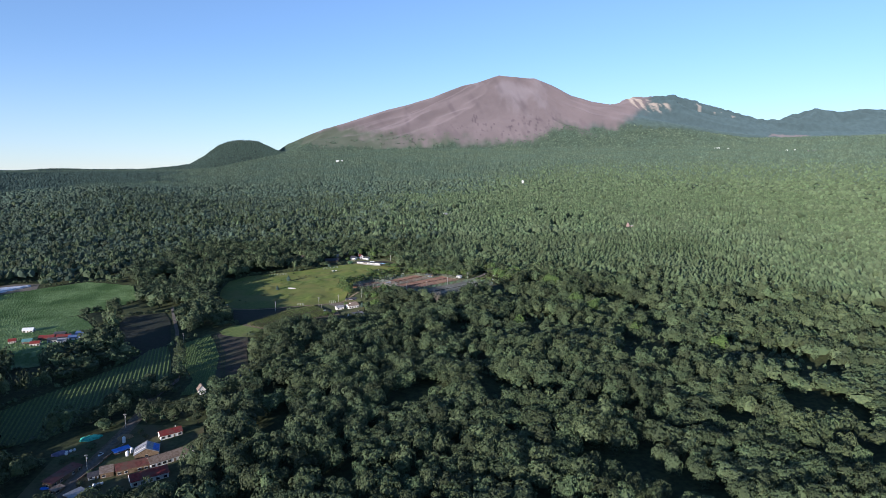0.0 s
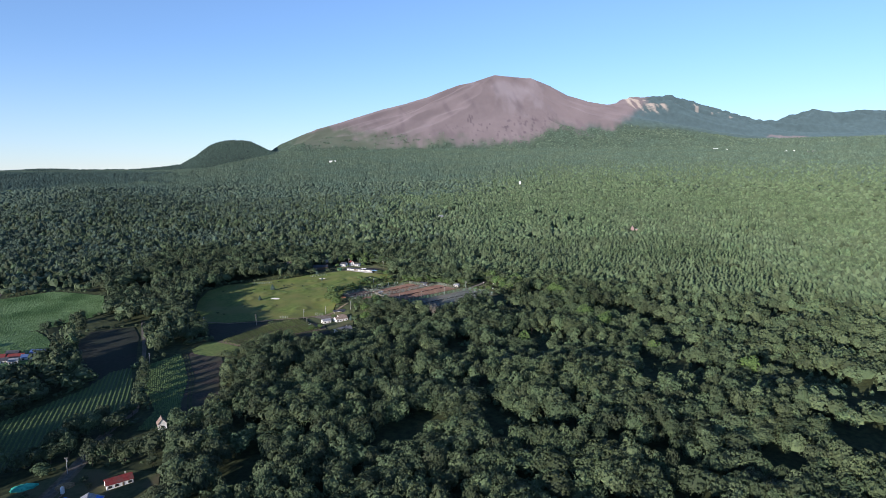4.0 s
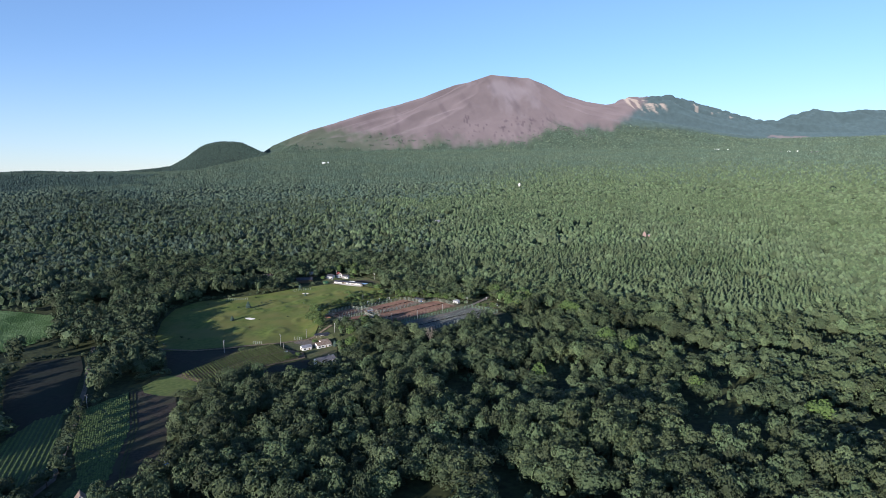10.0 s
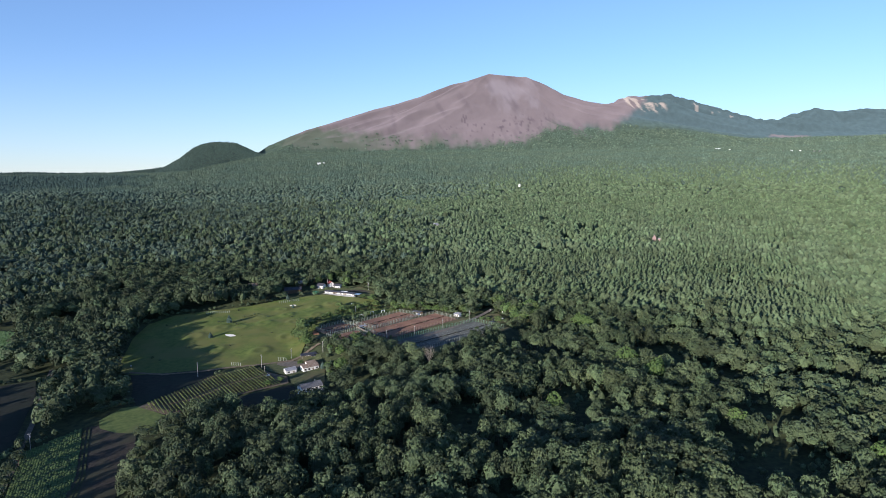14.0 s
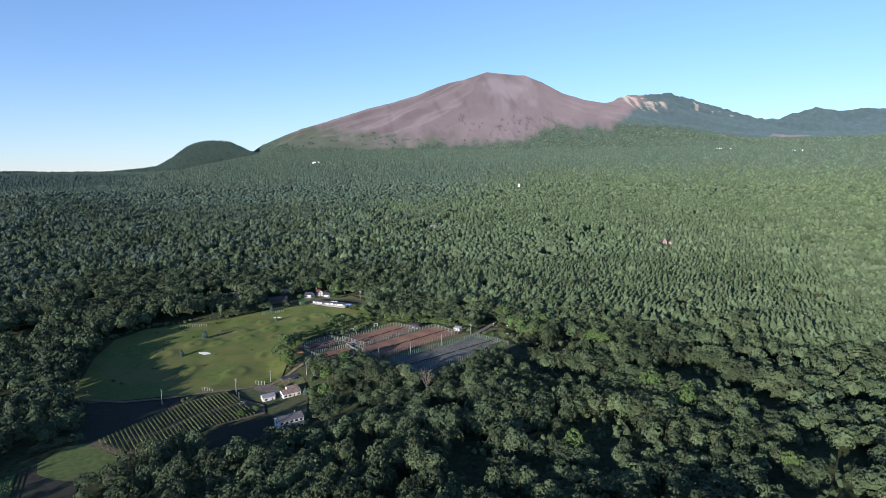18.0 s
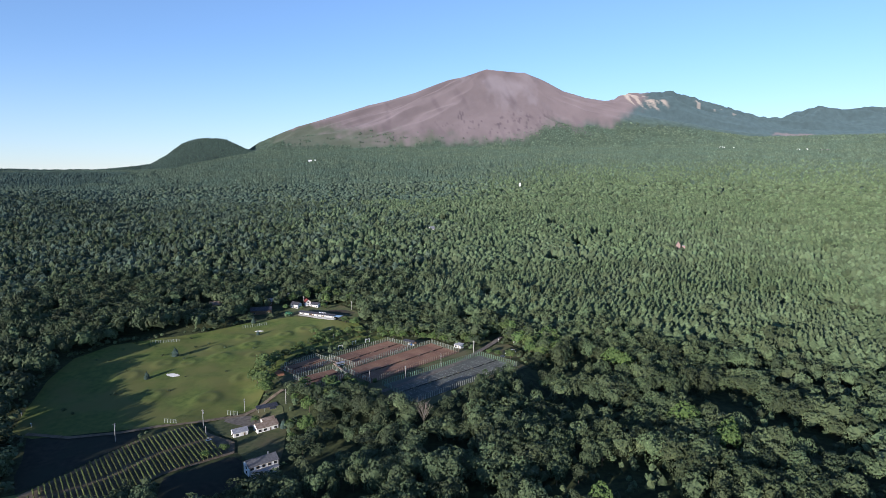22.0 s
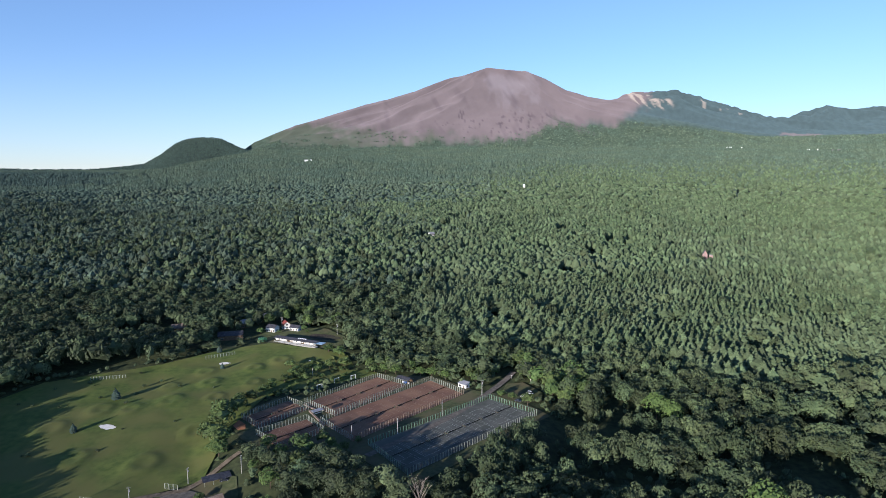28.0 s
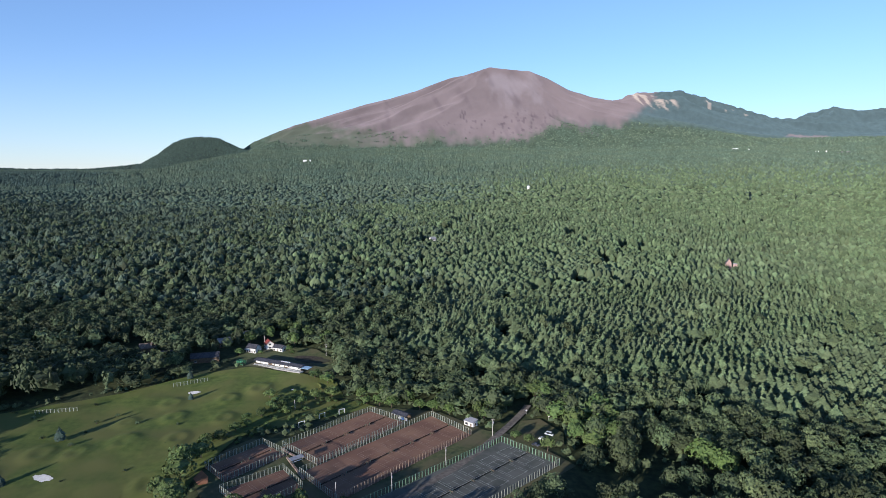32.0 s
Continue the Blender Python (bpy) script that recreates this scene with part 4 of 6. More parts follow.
def house(x, y, turn, L, W, H, R, wall_mat, roof_mat, label, rows=1, per_row=4, door=True, chimney=False, name="house",
          group="", roof_kind="gable", wall_label="", z=None):
    h = thing(name, x, y, turn, label, name.replace("_", " "), group, z=z)
    if roof_kind == "gable":
        part("wall", gable_wall(L, W, H, R), wall_mat, h, wall_label)
        roof = part("roof", gable_roof(L, W, H, R), roof_mat, h)
        part("ridge_cap", boxed(0, 0, H + R + 0.24, L + 0.86, 0.4, 0.14), roof_mat, roof)
    else:
        part("wall", boxed(0, 0, H / 2 - 0.3, L, W, H + 0.6), wall_mat, h, wall_label)
        roof = part("roof", flat_roof(L, W, H, R), roof_mat, h)
    frame_mat = WHITEWALL if wall_mat is not WHITEWALL else WOODWALL
    for r in range(rows):
        zc = 1.5 + r * 2.7
        for i in range(per_row):
            px = -L / 2 + L * (i + 0.5) / per_row
            if r == 0 and door and i == per_row // 2:
                d = part("door", boxed(0, 0, 0, 0.95, 0.08, 2.05), WOODWALL, h, at=pose(px, -W / 2 - 0.04, 1.0))
                part("door_handle", boxed(0.36, -0.07, 0, 0.05, 0.06, 0.2), METALDARK, d)
                continue
            window(h, px, -W / 2 - 0.04, zc, min(1.6, L / per_row * 0.55), 1.15, 0, frame_mat)
        window(h, -L / 2 - 0.04, 0, zc, min(1.5, W * 0.3), 1.1, -90, frame_mat)
        window(h, L / 2 + 0.04, 0, zc, min(1.5, W * 0.3), 1.1, 90, frame_mat)
    if chimney:
        part("chimney", boxed(L * 0.28, W * 0.15, H + R + 0.2, 0.6, 0.6, 1.8), CONCRETE, roof)
    return h


# ---- single trees at the near edge of the flight ----


def tree_meshes(templates, scale, h):
    out = []
    for i, (v, f) in enumerate(templates):
        me = mesh_from("crown", v * (scale, scale, h), f, smooth=False)
        out.append(me)
    return out


def trunk_mesh(height, r):
    bm = bmesh.new()
    rod(bm, (0, 0, -0.4), (0.15, 0.05, height * 0.5), r, 7, r * 0.75)
    rod(bm, (0.15, 0.05, height * 0.5 - 0.05), (0.05, 0.2, height), r * 0.75, 6, r * 0.3)
    rng = random.Random(int(height * 10))
    for i in range(4):
        a, z = i * 1.6 + rng.random(), height * (0.45 + 0.12 * i)
        rod(bm, (0.1, 0.1, z), (math.cos(a) * height * 0.22, math.sin(a) * height * 0.22, z + height * 0.2), r * 0.4, 5, r * 0.12)
    me = bpy.data.meshes.new("trunk")
    bm.to_mesh(me)
    bm.free()
    me.materials.append(BARK)
    return me


CROWN_B = tree_meshes(BROAD[0], 1.0, 1.0)
CROWN_C = tree_meshes(CONI[0], 1.0, 1.0)
for me in CROWN_B:
    me.materials.append(LEAF)
for me in CROWN_C:
    me.materials.append(NEEDLE)
CROWN_S = tree_meshes(CONI[0][:3], 1.0, 1.0)
for me in CROWN_S:
    me.materials.append(SPRUCE)
TRUNK_B, TRUNK_C = trunk_mesh(9.0, 0.28), trunk_mesh(14.0, 0.2)


def tree(x, y, rad, h, crowns, trunk, label, group, rng, name="tree", trunk_h=9.0):
    t = thing(name, x, y, rng.uniform(0, 360), label, name, group, lift=-0.2)
    part("trunk", trunk, None, t, at=Matrix.Diagonal((1, 1, h / 15.0 if crowns in (CROWN_C, CROWN_S) else h / trunk_h, 1)))
    part("crown", rng.choice(crowns), None, t, at=Matrix.Diagonal((rad, rad, h, 1)))
    return t


trng = random.Random(8)
for (x, y), r, h in zip(*NEAR_TREES["broad"]):
    tree(x, y, r, h, CROWN_B, TRUNK_B, "tall broadleaf tree with a full dark green crown", "trees of the near wood", trng)
for (x, y), r, h in zip(*NEAR_TREES["coni"]):
    tree(x, y, r, h, CROWN_C, TRUNK_C, "slender blue-green larch in a planted row", "larches behind the courts", trng)
LIME = material("young_leaf", (0.050, 0.088, 0.026), (0.098, 0.150, 0.042), 0.7, 0.75, 0.4, 1.6)
CROWN_L = tree_meshes([broadleaf(1, 480, np.random.default_rng(160 + i), 26, 0.095) for i in range(3)], 1.0, 1.0)
for me in CROWN_L:
    me.materials.append(LIME)
BUSHLEAF = material("bush_leaf", (0.042, 0.070, 0.024), (0.085, 0.125, 0.038), 0.7, 0.75, 0.4, 1.6, tint=1.0)
CROWN_M = tree_meshes([broadleaf(1, 300, np.random.default_rng(170 + i), 16, 0.11) for i in range(4)], 1.0, 1.0)
for me in CROWN_M:
    me.materials.append(BUSHLEAF)
HEDGE = [(-124, 806), (-96, 838), (-100, 872), (-84, 880), (-62, 872), (-38, 862), (-44, 852), (-72, 832), (-92, 814), (-114, 792)]
hx, hy = np.array([trng.uniform(-124, -36) for _ in range(260)]), np.array([trng.uniform(790, 882) for _ in range(260)])
for x, y in zip(hx[inside(HEDGE, hx, hy)], hy[inside(HEDGE, hx, hy)]):
    r = trng.uniform(0.8, 2.0)
    tree(x, y, r, r * trng.uniform(0.7, 1.1), CROWN_M, TRUNK_B, "low green bush in the rough strip by the lawn", "bushes between lawn and courts", trng, name="bush")
# shrubs and trees standing round the lawn and courts
for x, y, r, h in ((-122, 780, 5.6, 6.0), (-118, 768, 6.0, 6.4), (-121, 756, 5.4, 5.6), (-112, 746, 5.2, 5.4), (-116, 790, 5.0, 5.0), (-110, 736, 4.4, 4.6),
                   (-113, 812, 3.2, 3.0), (-119, 805, 3.4, 3.4), (-103, 828, 2.6, 2.5), (-100, 870, 3.0, 2.8), (-94, 863, 2.4, 2.2), (-88, 855, 3.0, 2.8),
                   (-84, 846, 2.6, 2.6), (-106, 838, 2.4, 2.4), (-78, 862, 2.6, 2.6), (-70, 868, 3.2, 3.4), (-60, 872, 3.6, 3.8), (-76, 900, 3.4, 3.6),
                   (-66, 892, 4.0, 4.0), (-36, 860, 3.6, 3.6), (-28, 858, 4.4, 4.6), (-20, 854, 4.0, 4.4), (-2, 850, 4.0, 4.2), (6, 848, 4.2, 4.4), (16, 842, 3.8, 4.0), (20, 848, 4.4, 5.0), (12, 856, 4.6, 5.0), (-10, 860, 4.8, 5.4), (-24, 866, 5.0, 5.4), (-40, 868, 4.6, 5.0),
                   (52, 850, 4.0, 4.6), (72, 838, 5.8, 6.4), (80, 828, 7.0, 7.8), (86, 814, 7.2, 8.0), (84, 800, 6.0, 7.8), (94, 822, 7.5, 8.5), (98, 806, 7.5, 8.5), (92, 792, 7.0, 8.0), (104, 830, 7.5, 8.5), (88, 842, 7, 8), (78, 852, 7, 8), (108, 816, 7, 8.5), (104, 796, 7, 8),
                   (36, 830, 3.4, 5.5), (42, 834, 3.0, 4.2), (47, 838, 3.4, 4.4), (-108, 700, 3.0, 2.8), (-86, 716, 3.2, 3.2), (-84, 690, 3.4, 3.0), (-80, 676, 3.2, 2.8),
                   (-116, 664, 3.0, 2.6), (-124, 656, 2.8, 2.5), 
                   (-55, 742, 3.8, 5.0), (-50, 736, 3.4, 4.4), (-42, 732, 3.0, 3.4), (-66, 734, 4.2, 5.0), (-74, 726, 4.2, 4.4), (-84, 738, 3.6, 3.6), (-36, 742, 2.2, 2.4), (-60, 728, 4.4, 5.0), (-46, 724, 4.0, 4.6),
                   (-143, 950, 3.2, 3.6), (-127, 952, 2.2, 2.0), (-106, 958, 3.0, 3.4), (-102, 950, 2.4, 2.4), (-104, 968, 5.5, 7), (-140, 970, 5.5, 7.5), (-128, 982, 6, 8), (-106, 986, 6.5, 8.5), (-94, 978, 6, 8), (-117, 996, 7, 9), (-152, 978, 5.5, 7), (-78, 968, 6, 8), (-92, 850, 2.6, 2.6), (-98, 842, 2.8, 2.8), (-108, 822, 2.8, 2.8), (-96, 856, 2.4, 2.4), (58, 802, 3.6, 2.6), (52, 808, 3.2, 2.4), (-72, 682, 6.5, 7), (-65, 667, 6.5, 7), (-74, 701, 6, 6), (-64, 694, 6.5, 6.5), (-69, 653, 6.5, 7), (-62, 712, 5.5, 5.6), (60, 862, 5.5, 7), (72, 860, 6, 8), (40, 846, 4.5, 6), (33, 840, 3.6, 5), (66, 790, 4.4, 5),
                   (-222, 398, 6.5, 8.0), (-214, 402, 5.6, 9.0), (-196, 394, 6.5, 9.0), (-188, 399, 6.5, 8.5), (-178, 396, 5.0, 5.6), (-166, 402, 7.0, 8.0), (-155, 408, 7.0, 8.0), (-150, 396, 6.5, 7.5), (-160, 392, 4.6, 5.0),
                   (-163, 414, 5.0, 6.0), (-233, 540, 4.2, 5.4), (-228, 526, 5.0, 6.0), (-222, 512, 5.2, 6.2), (-216, 498, 5.4, 6.2), (-211, 484, 5.6, 6.4), (-205, 470, 5.6, 6.4), (-203, 456, 5.4, 6.0), (-205, 442, 5.2, 6.0), (-207, 428, 5.4, 6.2), (-243, 556, 3.2, 4.8), (-208, 344, 2.6, 2.2), (-212, 357, 3.4, 3.0), (-217, 347, 2.8, 2.2), (-214, 362, 2.6, 2.2), (-196, 318, 2.6, 1.8), (-184, 312, 2.8, 2.0), (-198, 330, 1.8, 1.4), (-220, 342, 2.4, 1.8), (-192, 378, 2.6, 2.4), (-186, 372, 2.2, 2.2),
                   (-248, 566, 3.2, 3.2)):
    if x < -55 and 730 < y < 905:
        r, h = r * 1.35, h * 1.2
    tree(x, y, r, h, CROWN_L if (y > 836 and -32 < x < 20) or (620 < y < 745 and x < -70) else CROWN_M if y > 700 else CROWN_B, TRUNK_B, "leafy green shrub at the edge of the clearing", "shrubs round the clearing", trng, name="shrub")
for x, y, h in ((-206, 771, 7.0), (-202, 814, 9.5), (-163, 902, 7.5), (-150, 868, 5.5), (-88, 690, 7.0)):
    tree(x, y, h * 1.1, h, CROWN_S, TRUNK_C, "young conifer standing alone on the lawn", "conifers on the lawn", trng)
for i in range(26):
    x, y = trng.uniform(-262, -140), trng.uniform(705, 890)
    if inside(LAWN_EDGE, np.array([x]), np.array([y]))[0]:
        s = trng.uniform(0.8, 1.7)
        tree(x, y, s, s * 0.9, CROWN_B, TRUNK_B, "small round bush on the lawn", "bushes on the lawn", trng, name="bush")
for x, y, r, h in ((153, 672, 8.5, 9.5), (166, 644, 8.0, 9.0), (172, 656, 6.5, 8.5), (240, 508, 8.5, 9.5), (142, 772, 8.0, 9.0), (148, 764, 7.0, 8.5), (186, 560, 6.0, 8.0), (80, 590, 5.5, 8.0)):
    t = thing("tree", x, y, x * 3, "broad tree with a bright yellow-green crown", "tree", "bright trees in the wood", lift=-0.2)
    part("trunk", TRUNK_B, None, t, at=Matrix.Diagonal((1.2, 1.2, h / 9.0, 1)))
    part("crown", CROWN_L[int(x) % 3], None, t, at=Matrix.Diagonal((r, r, h * 1.12, 1)))
# a bare dead tree
DEADWOOD = material("bleached_wood", (0.15, 0.125, 0.10), (0.24, 0.21, 0.17), 1.2, 0.9)
dead = thing("dead_tree", -2, 681, 20, "pale leafless dead tree among green crowns", "tree")
bm = bmesh.new()
rod(bm, (0, 0, -0.5), (0.4, 0.2, 9), 0.4, 7, 0.26)
part("trunk", bm, DEADWOOD, dead, "bleached grey trunk")
for i in range(11):
    a, z = i * 2.39, 6 + i * 0.5
    e = Vector((math.cos(a) * (5.5 - i * 0.2), math.sin(a) * (5.5 - i * 0.2), z + 7.5))
    bm = rod(bmesh.new(), (0.2, 0.1, z * 0.8), e, 0.2, 5, 0.07)
    for k in range(3):
        p = Vector((0.2, 0.1, z * 0.8)).lerp(e, 0.45 + 0.2 * k)
        rod(bm, p, p + Vector((math.cos(a + k * 2 + 1) * 2.4, math.sin(a + k * 2 + 1) * 2.4, 2.6)), 0.09, 4, 0.03)
    part("limb", bm, DEADWOOD, dead)

# ---- tennis courts ----


def clear_mesh(name, col, keep):
    m = bpy.data.materials.new(name)
    m.use_nodes = True
    n, l = m.node_tree.nodes, m.node_tree.links
    b = n["Principled BSDF"]
    b.inputs["Base Color"].default_value, b.inputs["Roughness"].default_value = (*col, 1), 0.8
    t, mix = n.new("ShaderNodeBsdfTransparent"), n.new("ShaderNodeMixShader")
    mix.inputs[0].default_value = keep
    l.new(t.outputs[0], mix.inputs[1])
    l.new(b.outputs[0], mix.inputs[2])
    l.new(mix.outputs[0], n["Material Output"].inputs[0])
    return m


CHAINLINK = clear_mesh("chain_link", (0.20, 0.24, 0.22), 0.07)
NETTING = clear_mesh("net_mesh", (0.02, 0.022, 0.02), 0.4)
LINE_H = 0.55


def at_quad(q, u, v):
    """u along the long side from the near end, v across from the fore edge."""
    (tl, tr, fr, fl) = [Vector(p) for p in q]
    a, b = fl.lerp(tl, u), fr.lerp(tr, u)
    return a.lerp(b, v)


def court_block(q, mat, label, count, paint):
    c = sum((Vector(p) for p in q), Vector((0, 0))) / 4
    zc = ground_at(c.x, c.y) + LINE_H
    bm = bmesh.new()
    n = 8
    vs = [[bm.verts.new((*at_quad(q, i / n, j / 3), zc + 0.1 * (0.5 - j / 3))) for j in range(4)] for i in range(n + 1)]
    for i in range(n):
        for j in range(3):
            bm.faces.new((vs[i][j], vs[i][j + 1], vs[i + 1][j + 1], vs[i + 1][j]))
    bmesh.ops.recalc_face_normals(bm, faces=bm.faces[:])
    ext = bmesh.ops.extrude_face_region(bm, geom=bm.faces[:])
    for v in ext["geom"]:
        if isinstance(v, bmesh.types.BMVert):
            v.co.z -= 1.2
    bmesh.ops.recalc_face_normals(bm, faces=bm.faces[:])
    me = bpy.data.meshes.new("court")
    bm.to_mesh(me)
    bm.free()
    me.materials.append(mat)
    ob = tagged(new("tennis_court_floor", me), label, "tennis court", kind="structure")
    tl, tr, fr, fl = [Vector(p) for p in q]
    longside, across = ((tl + tr) - (fl + fr)) / 2, ((tr + fr) - (tl + fl)) / 2
    turn = math.degrees(math.atan2(longside.y, longside.x))
    half = min(11.885, across.length / 2 - 2.2)
    pitch = longside.length / count
    for k in range(count):
        p = at_quad(q, (k + 0.5) / count, 0.5)
        bm = bmesh.new()
        w = min(5.485, pitch / 2 - 1.0)
        lw = 0.13
        for s in (-1, 1):
            box(bm, s * w, 0, 0, lw, 2 * half, 0.012)
            box(bm, s * w * 0.75, 0, 0, lw, 2 * half, 0.012)
            box(bm, 0, s * half, 0, 2 * w, lw, 0.012)
            box(bm, 0, s * half * 0.54, 0, 1.5 * w, lw, 0.012)
        box(bm, 0, 0, 0, lw, half * 1.08, 0.012)
        part("court_lines", bm, paint, ob, at=pose(p.x, p.y, zc + 0.075, 0, 0, turn))
        net = thing("tennis_net", p.x, p.y, turn, "dark tennis net with a pale top band on two posts", "tennis net", "nets on the courts", z=zc)
        part("net", boxed(0, 0, 0.5, 2 * w + 1.6, 0.05, 0.86), NETTING, net)
        part("band", boxed(0, 0, 0.96, 2 * w + 1.6, 0.07, 0.09), paint, net, "pale cloth band")
        for s in (-1, 1):
            part("post", rod(bmesh.new(), (s * (w + 0.85), 0, 0), (s * (w + 0.85), 0, 1.1), 0.07), GREENPOST, net)
        bench = thing("bench", *at_quad(q, min(0.99, (k + 0.98) / count), 0.5), turn + 90, "dark wooden bench between two nets", "bench", "benches on the courts", z=zc)
        part("seat", boxed(0, 0, 0.45, 2.6, 0.45, 0.07), BARK, bench)
        part("backrest", boxed(0, 0.22, 0.75, 2.6, 0.06, 0.4), BARK, bench)
        for s in (-1, 1):
            part("leg", boxed(s * 1.1, 0, 0.2, 0.08, 0.4, 0.44), METALDARK, bench)
    return zc


POST_ME = {}


def fence(a, b, zc, mat, label, h=3.4, gap=2.05, group="fences round the courts"):
    a, b = Vector(a), Vector(b)
    d = b - a
    f = thing("fence", a.x, a.y, math.degrees(math.atan2(d.y, d.x)), label, "fence", group, z=zc)
    key = (mat.name, h)
    if key not in POST_ME:
        bm = boxed(0, 0, h / 2 - 0.4, 0.30, 0.16, h + 0.8)
        bmesh.ops.bevel(bm, geom=bm.edges[:], offset=0.03, segments=1)
        me = bpy.data.meshes.new("post")
        bm.to_mesh(me)
        bm.free()
        me.materials.append(mat)
        POST_ME[key] = me
    n = max(2, round(d.length / gap))
    prng = random.Random(int(a.x * 7 + a.y))
    for i in range(n + 1):
        part("post", POST_ME[key], None, f, at=pose(d.length * i / n, prng.uniform(-0.05, 0.05), prng.uniform(-0.15, 0.05), prng.uniform(-2, 2), prng.uniform(-1.5, 1.5), 0))
    for z in (0.15, h - 0.1):
        part("rail", rod(bmesh.new(), (0, 0, z), (d.length, 0, z), 0.04, 5), mat, f)
    part("netting", poly(bmesh.new(), [(0, 0.05, 0), (d.length, 0.05, 0), (d.length, 0.05, h), (0, 0.05, h)], [(0, 1, 2, 3)]), CHAINLINK, f, "thin wire netting")
    return f


CLAY_A = ((-33, 848), (-11, 830), (-54, 780), (-76, 801))
CLAY_B = ((5, 839), (27, 812), (-39, 744), (-61, 771))
CLAY_C = ((-88, 805), (-72, 791), (-96, 764), (-110, 779))
CLAY_D = ((-70, 775), (-57, 757), (-76, 736), (-95, 755))
GREEN = ((43, 802), (69, 775), (-8, 705), (-30, 739))
WORN_LINE = material("worn_court_lines", (0.20, 0.21, 0.20), (0.36, 0.37, 0.35), 0.6, 0.9)
FADED = material("faded_lines", (0.205, 0.135, 0.10), (0.28, 0.20, 0.16), 1.0, 0.9)
for q, mat, label, n, paint, posts, posts2 in (
        (CLAY_A, CLAY, "reddish clay tennis courts in the morning sun", 4, FADED, POST, POST),
        (CLAY_B, CLAY, "long reddish clay tennis courts beside the track", 6, FADED, POST, POST_RUST),
        (CLAY_C, CLAY, "single reddish clay court behind a pale fence", 2, FADED, POST, POST),
        (CLAY_D, CLAY, "reddish clay court half in shade", 2, FADED, POST, POST),
        (GREEN, HARD, "grey-green hard tennis courts with worn white lines", 7, WORN_LINE, GREENPOST, POST)):
    zc = court_block(q, mat, label, n, paint)
    tl, tr, fr, fl = q
    for a, b, m in ((tl, tr, posts), (tr, fr, posts2), (fr, fl, posts), (fl, tl, posts)):
        fence(a, b, zc, m, "row of pale upright fence posts with wire netting" if m is POST else
              "row of rusty brown fence posts" if m is POST_RUST else "row of green painted fence posts")
# short screens along the lawn
for a, b in (((-237, 849), (-214, 853)), ((-169, 888), (-150, 899)), ((-165, 702), (-157, 700)), ((-129, 712), (-122, 710)), ((-118, 752), (-117, 762))):
    fence(a, b, ground_at(*a) + 0.3, POST, "short screen of pale posts at the lawn's edge", 3.0, 2.2, "screens along the lawn")


def small_goal(x, y, turn):
    g = thing("goal_frame", x, y, turn, "pale green metal goal frame on the grass", "goal", "goals beside the courts", lift=0.4)
    for s in (-1, 1):
        part("upright", boxed(s * 1.9, 0, 1.5, 0.3, 0.3, 3.0), PAINT, g)
        part("brace", rod(bmesh.new(), (s * 1.9, 0, 3.0), (s * 1.9, 1.8, 0), 0.1), GREENPOST, g)
    part("crossbar", boxed(0, 0, 3.05, 4.2, 0.32, 0.3), PAINT, g)
    part("foot_bar", boxed(0, 1.8, 0.08, 4.0, 0.16, 0.16), GREENPOST, g)


for x, y in ((-71, 827), (-61, 839), (-50, 845)):
    small_goal(x, y, 40)

house(28, 826, -42, 6.5, 4.2, 2.8, 0.9, WHITEWALL, GREYROOF, "small white hut with a grey lean-to roof by the courts", 1, 2, name="hut", roof_kind="shed")
shelter = thing("shelter", -13, 838, -40, "dark-roofed open shelter with pale clutter beneath", "shelter", lift=0.4)
part("roof", gable_roof(11, 5.5, 2.6, 1.0), DARKROOF, shelter)
for sx in (-1, 1):
    for sy in (-1, 1):
        part("post", boxed(sx * 5, sy * 2.4, 1.3, 0.18, 0.18, 2.7), WOODWALL, shelter)
part("back_wall", boxed(0, 2.4, 1.2, 10, 0.12, 2.4), WOODWALL, shelter)
for i, m in enumerate((METALWHITE, BLUETARP, WHITEWALL)):
    crate = thing("crate", -14 + i * 1.8, 836.5 - i * 1.4, -40, "pale storage crate under the shelter", "crate", lift=0.4)
    part("body", boxed(0, 0, 0.5, 1.5, 1.0, 1.0), m, crate)
    part("lid", boxed(0, 0, 1.05, 1.6, 1.1, 0.1), m, crate)
stand = thing("covered_bench", -65, 783, 40, "pale blue-white roofed stand between the clay courts", "stand", lift=0.5)
part("roof", flat_roof(6.5, 2.6, 2.3, 0.3), GREYROOF, stand)
part("bench", boxed(0, 0.3, 0.45, 6, 0.5, 0.1), METALWHITE, stand)
for s in (-1, 1):
    part("post", boxed(s * 3, -1, 1.2, 0.14, 0.14, 2.4), POST, stand)
    part("post", boxed(s * 3, 1, 1.2, 0.14, 0.14, 2.5), POST, stand)
for a, b in (((-76, 798), (-66, 788)), ((-71, 788), (-58, 765))):
    d = Vector(b) - Vector(a)
    w = thing("low_wall", *((Vector(a) + Vector(b)) / 2), math.degrees(math.atan2(d.y, d.x)), "low brown retaining wall between court terraces", "wall", lift=0.3)
    part("body", boxed(0, 0, 0.3, d.length, 0.9, 0.8), BROWNROOF, w)
    part("coping", boxed(0, 0, 0.75, d.length + 0.1, 1.05, 0.12), BROWNROOF, w)
sheet("earth_bank", [(-111, 776), (-112, 768), (-107, 761), (-103, 762), (-105, 769)], material("orange_earth", (0.22, 0.095, 0.045), (0.32, 0.15, 0.08), 0.4, 0.95, 0.2, 1.0),
              0.9, "bank of bare orange earth by the clay court", "bank", 3, kind="")


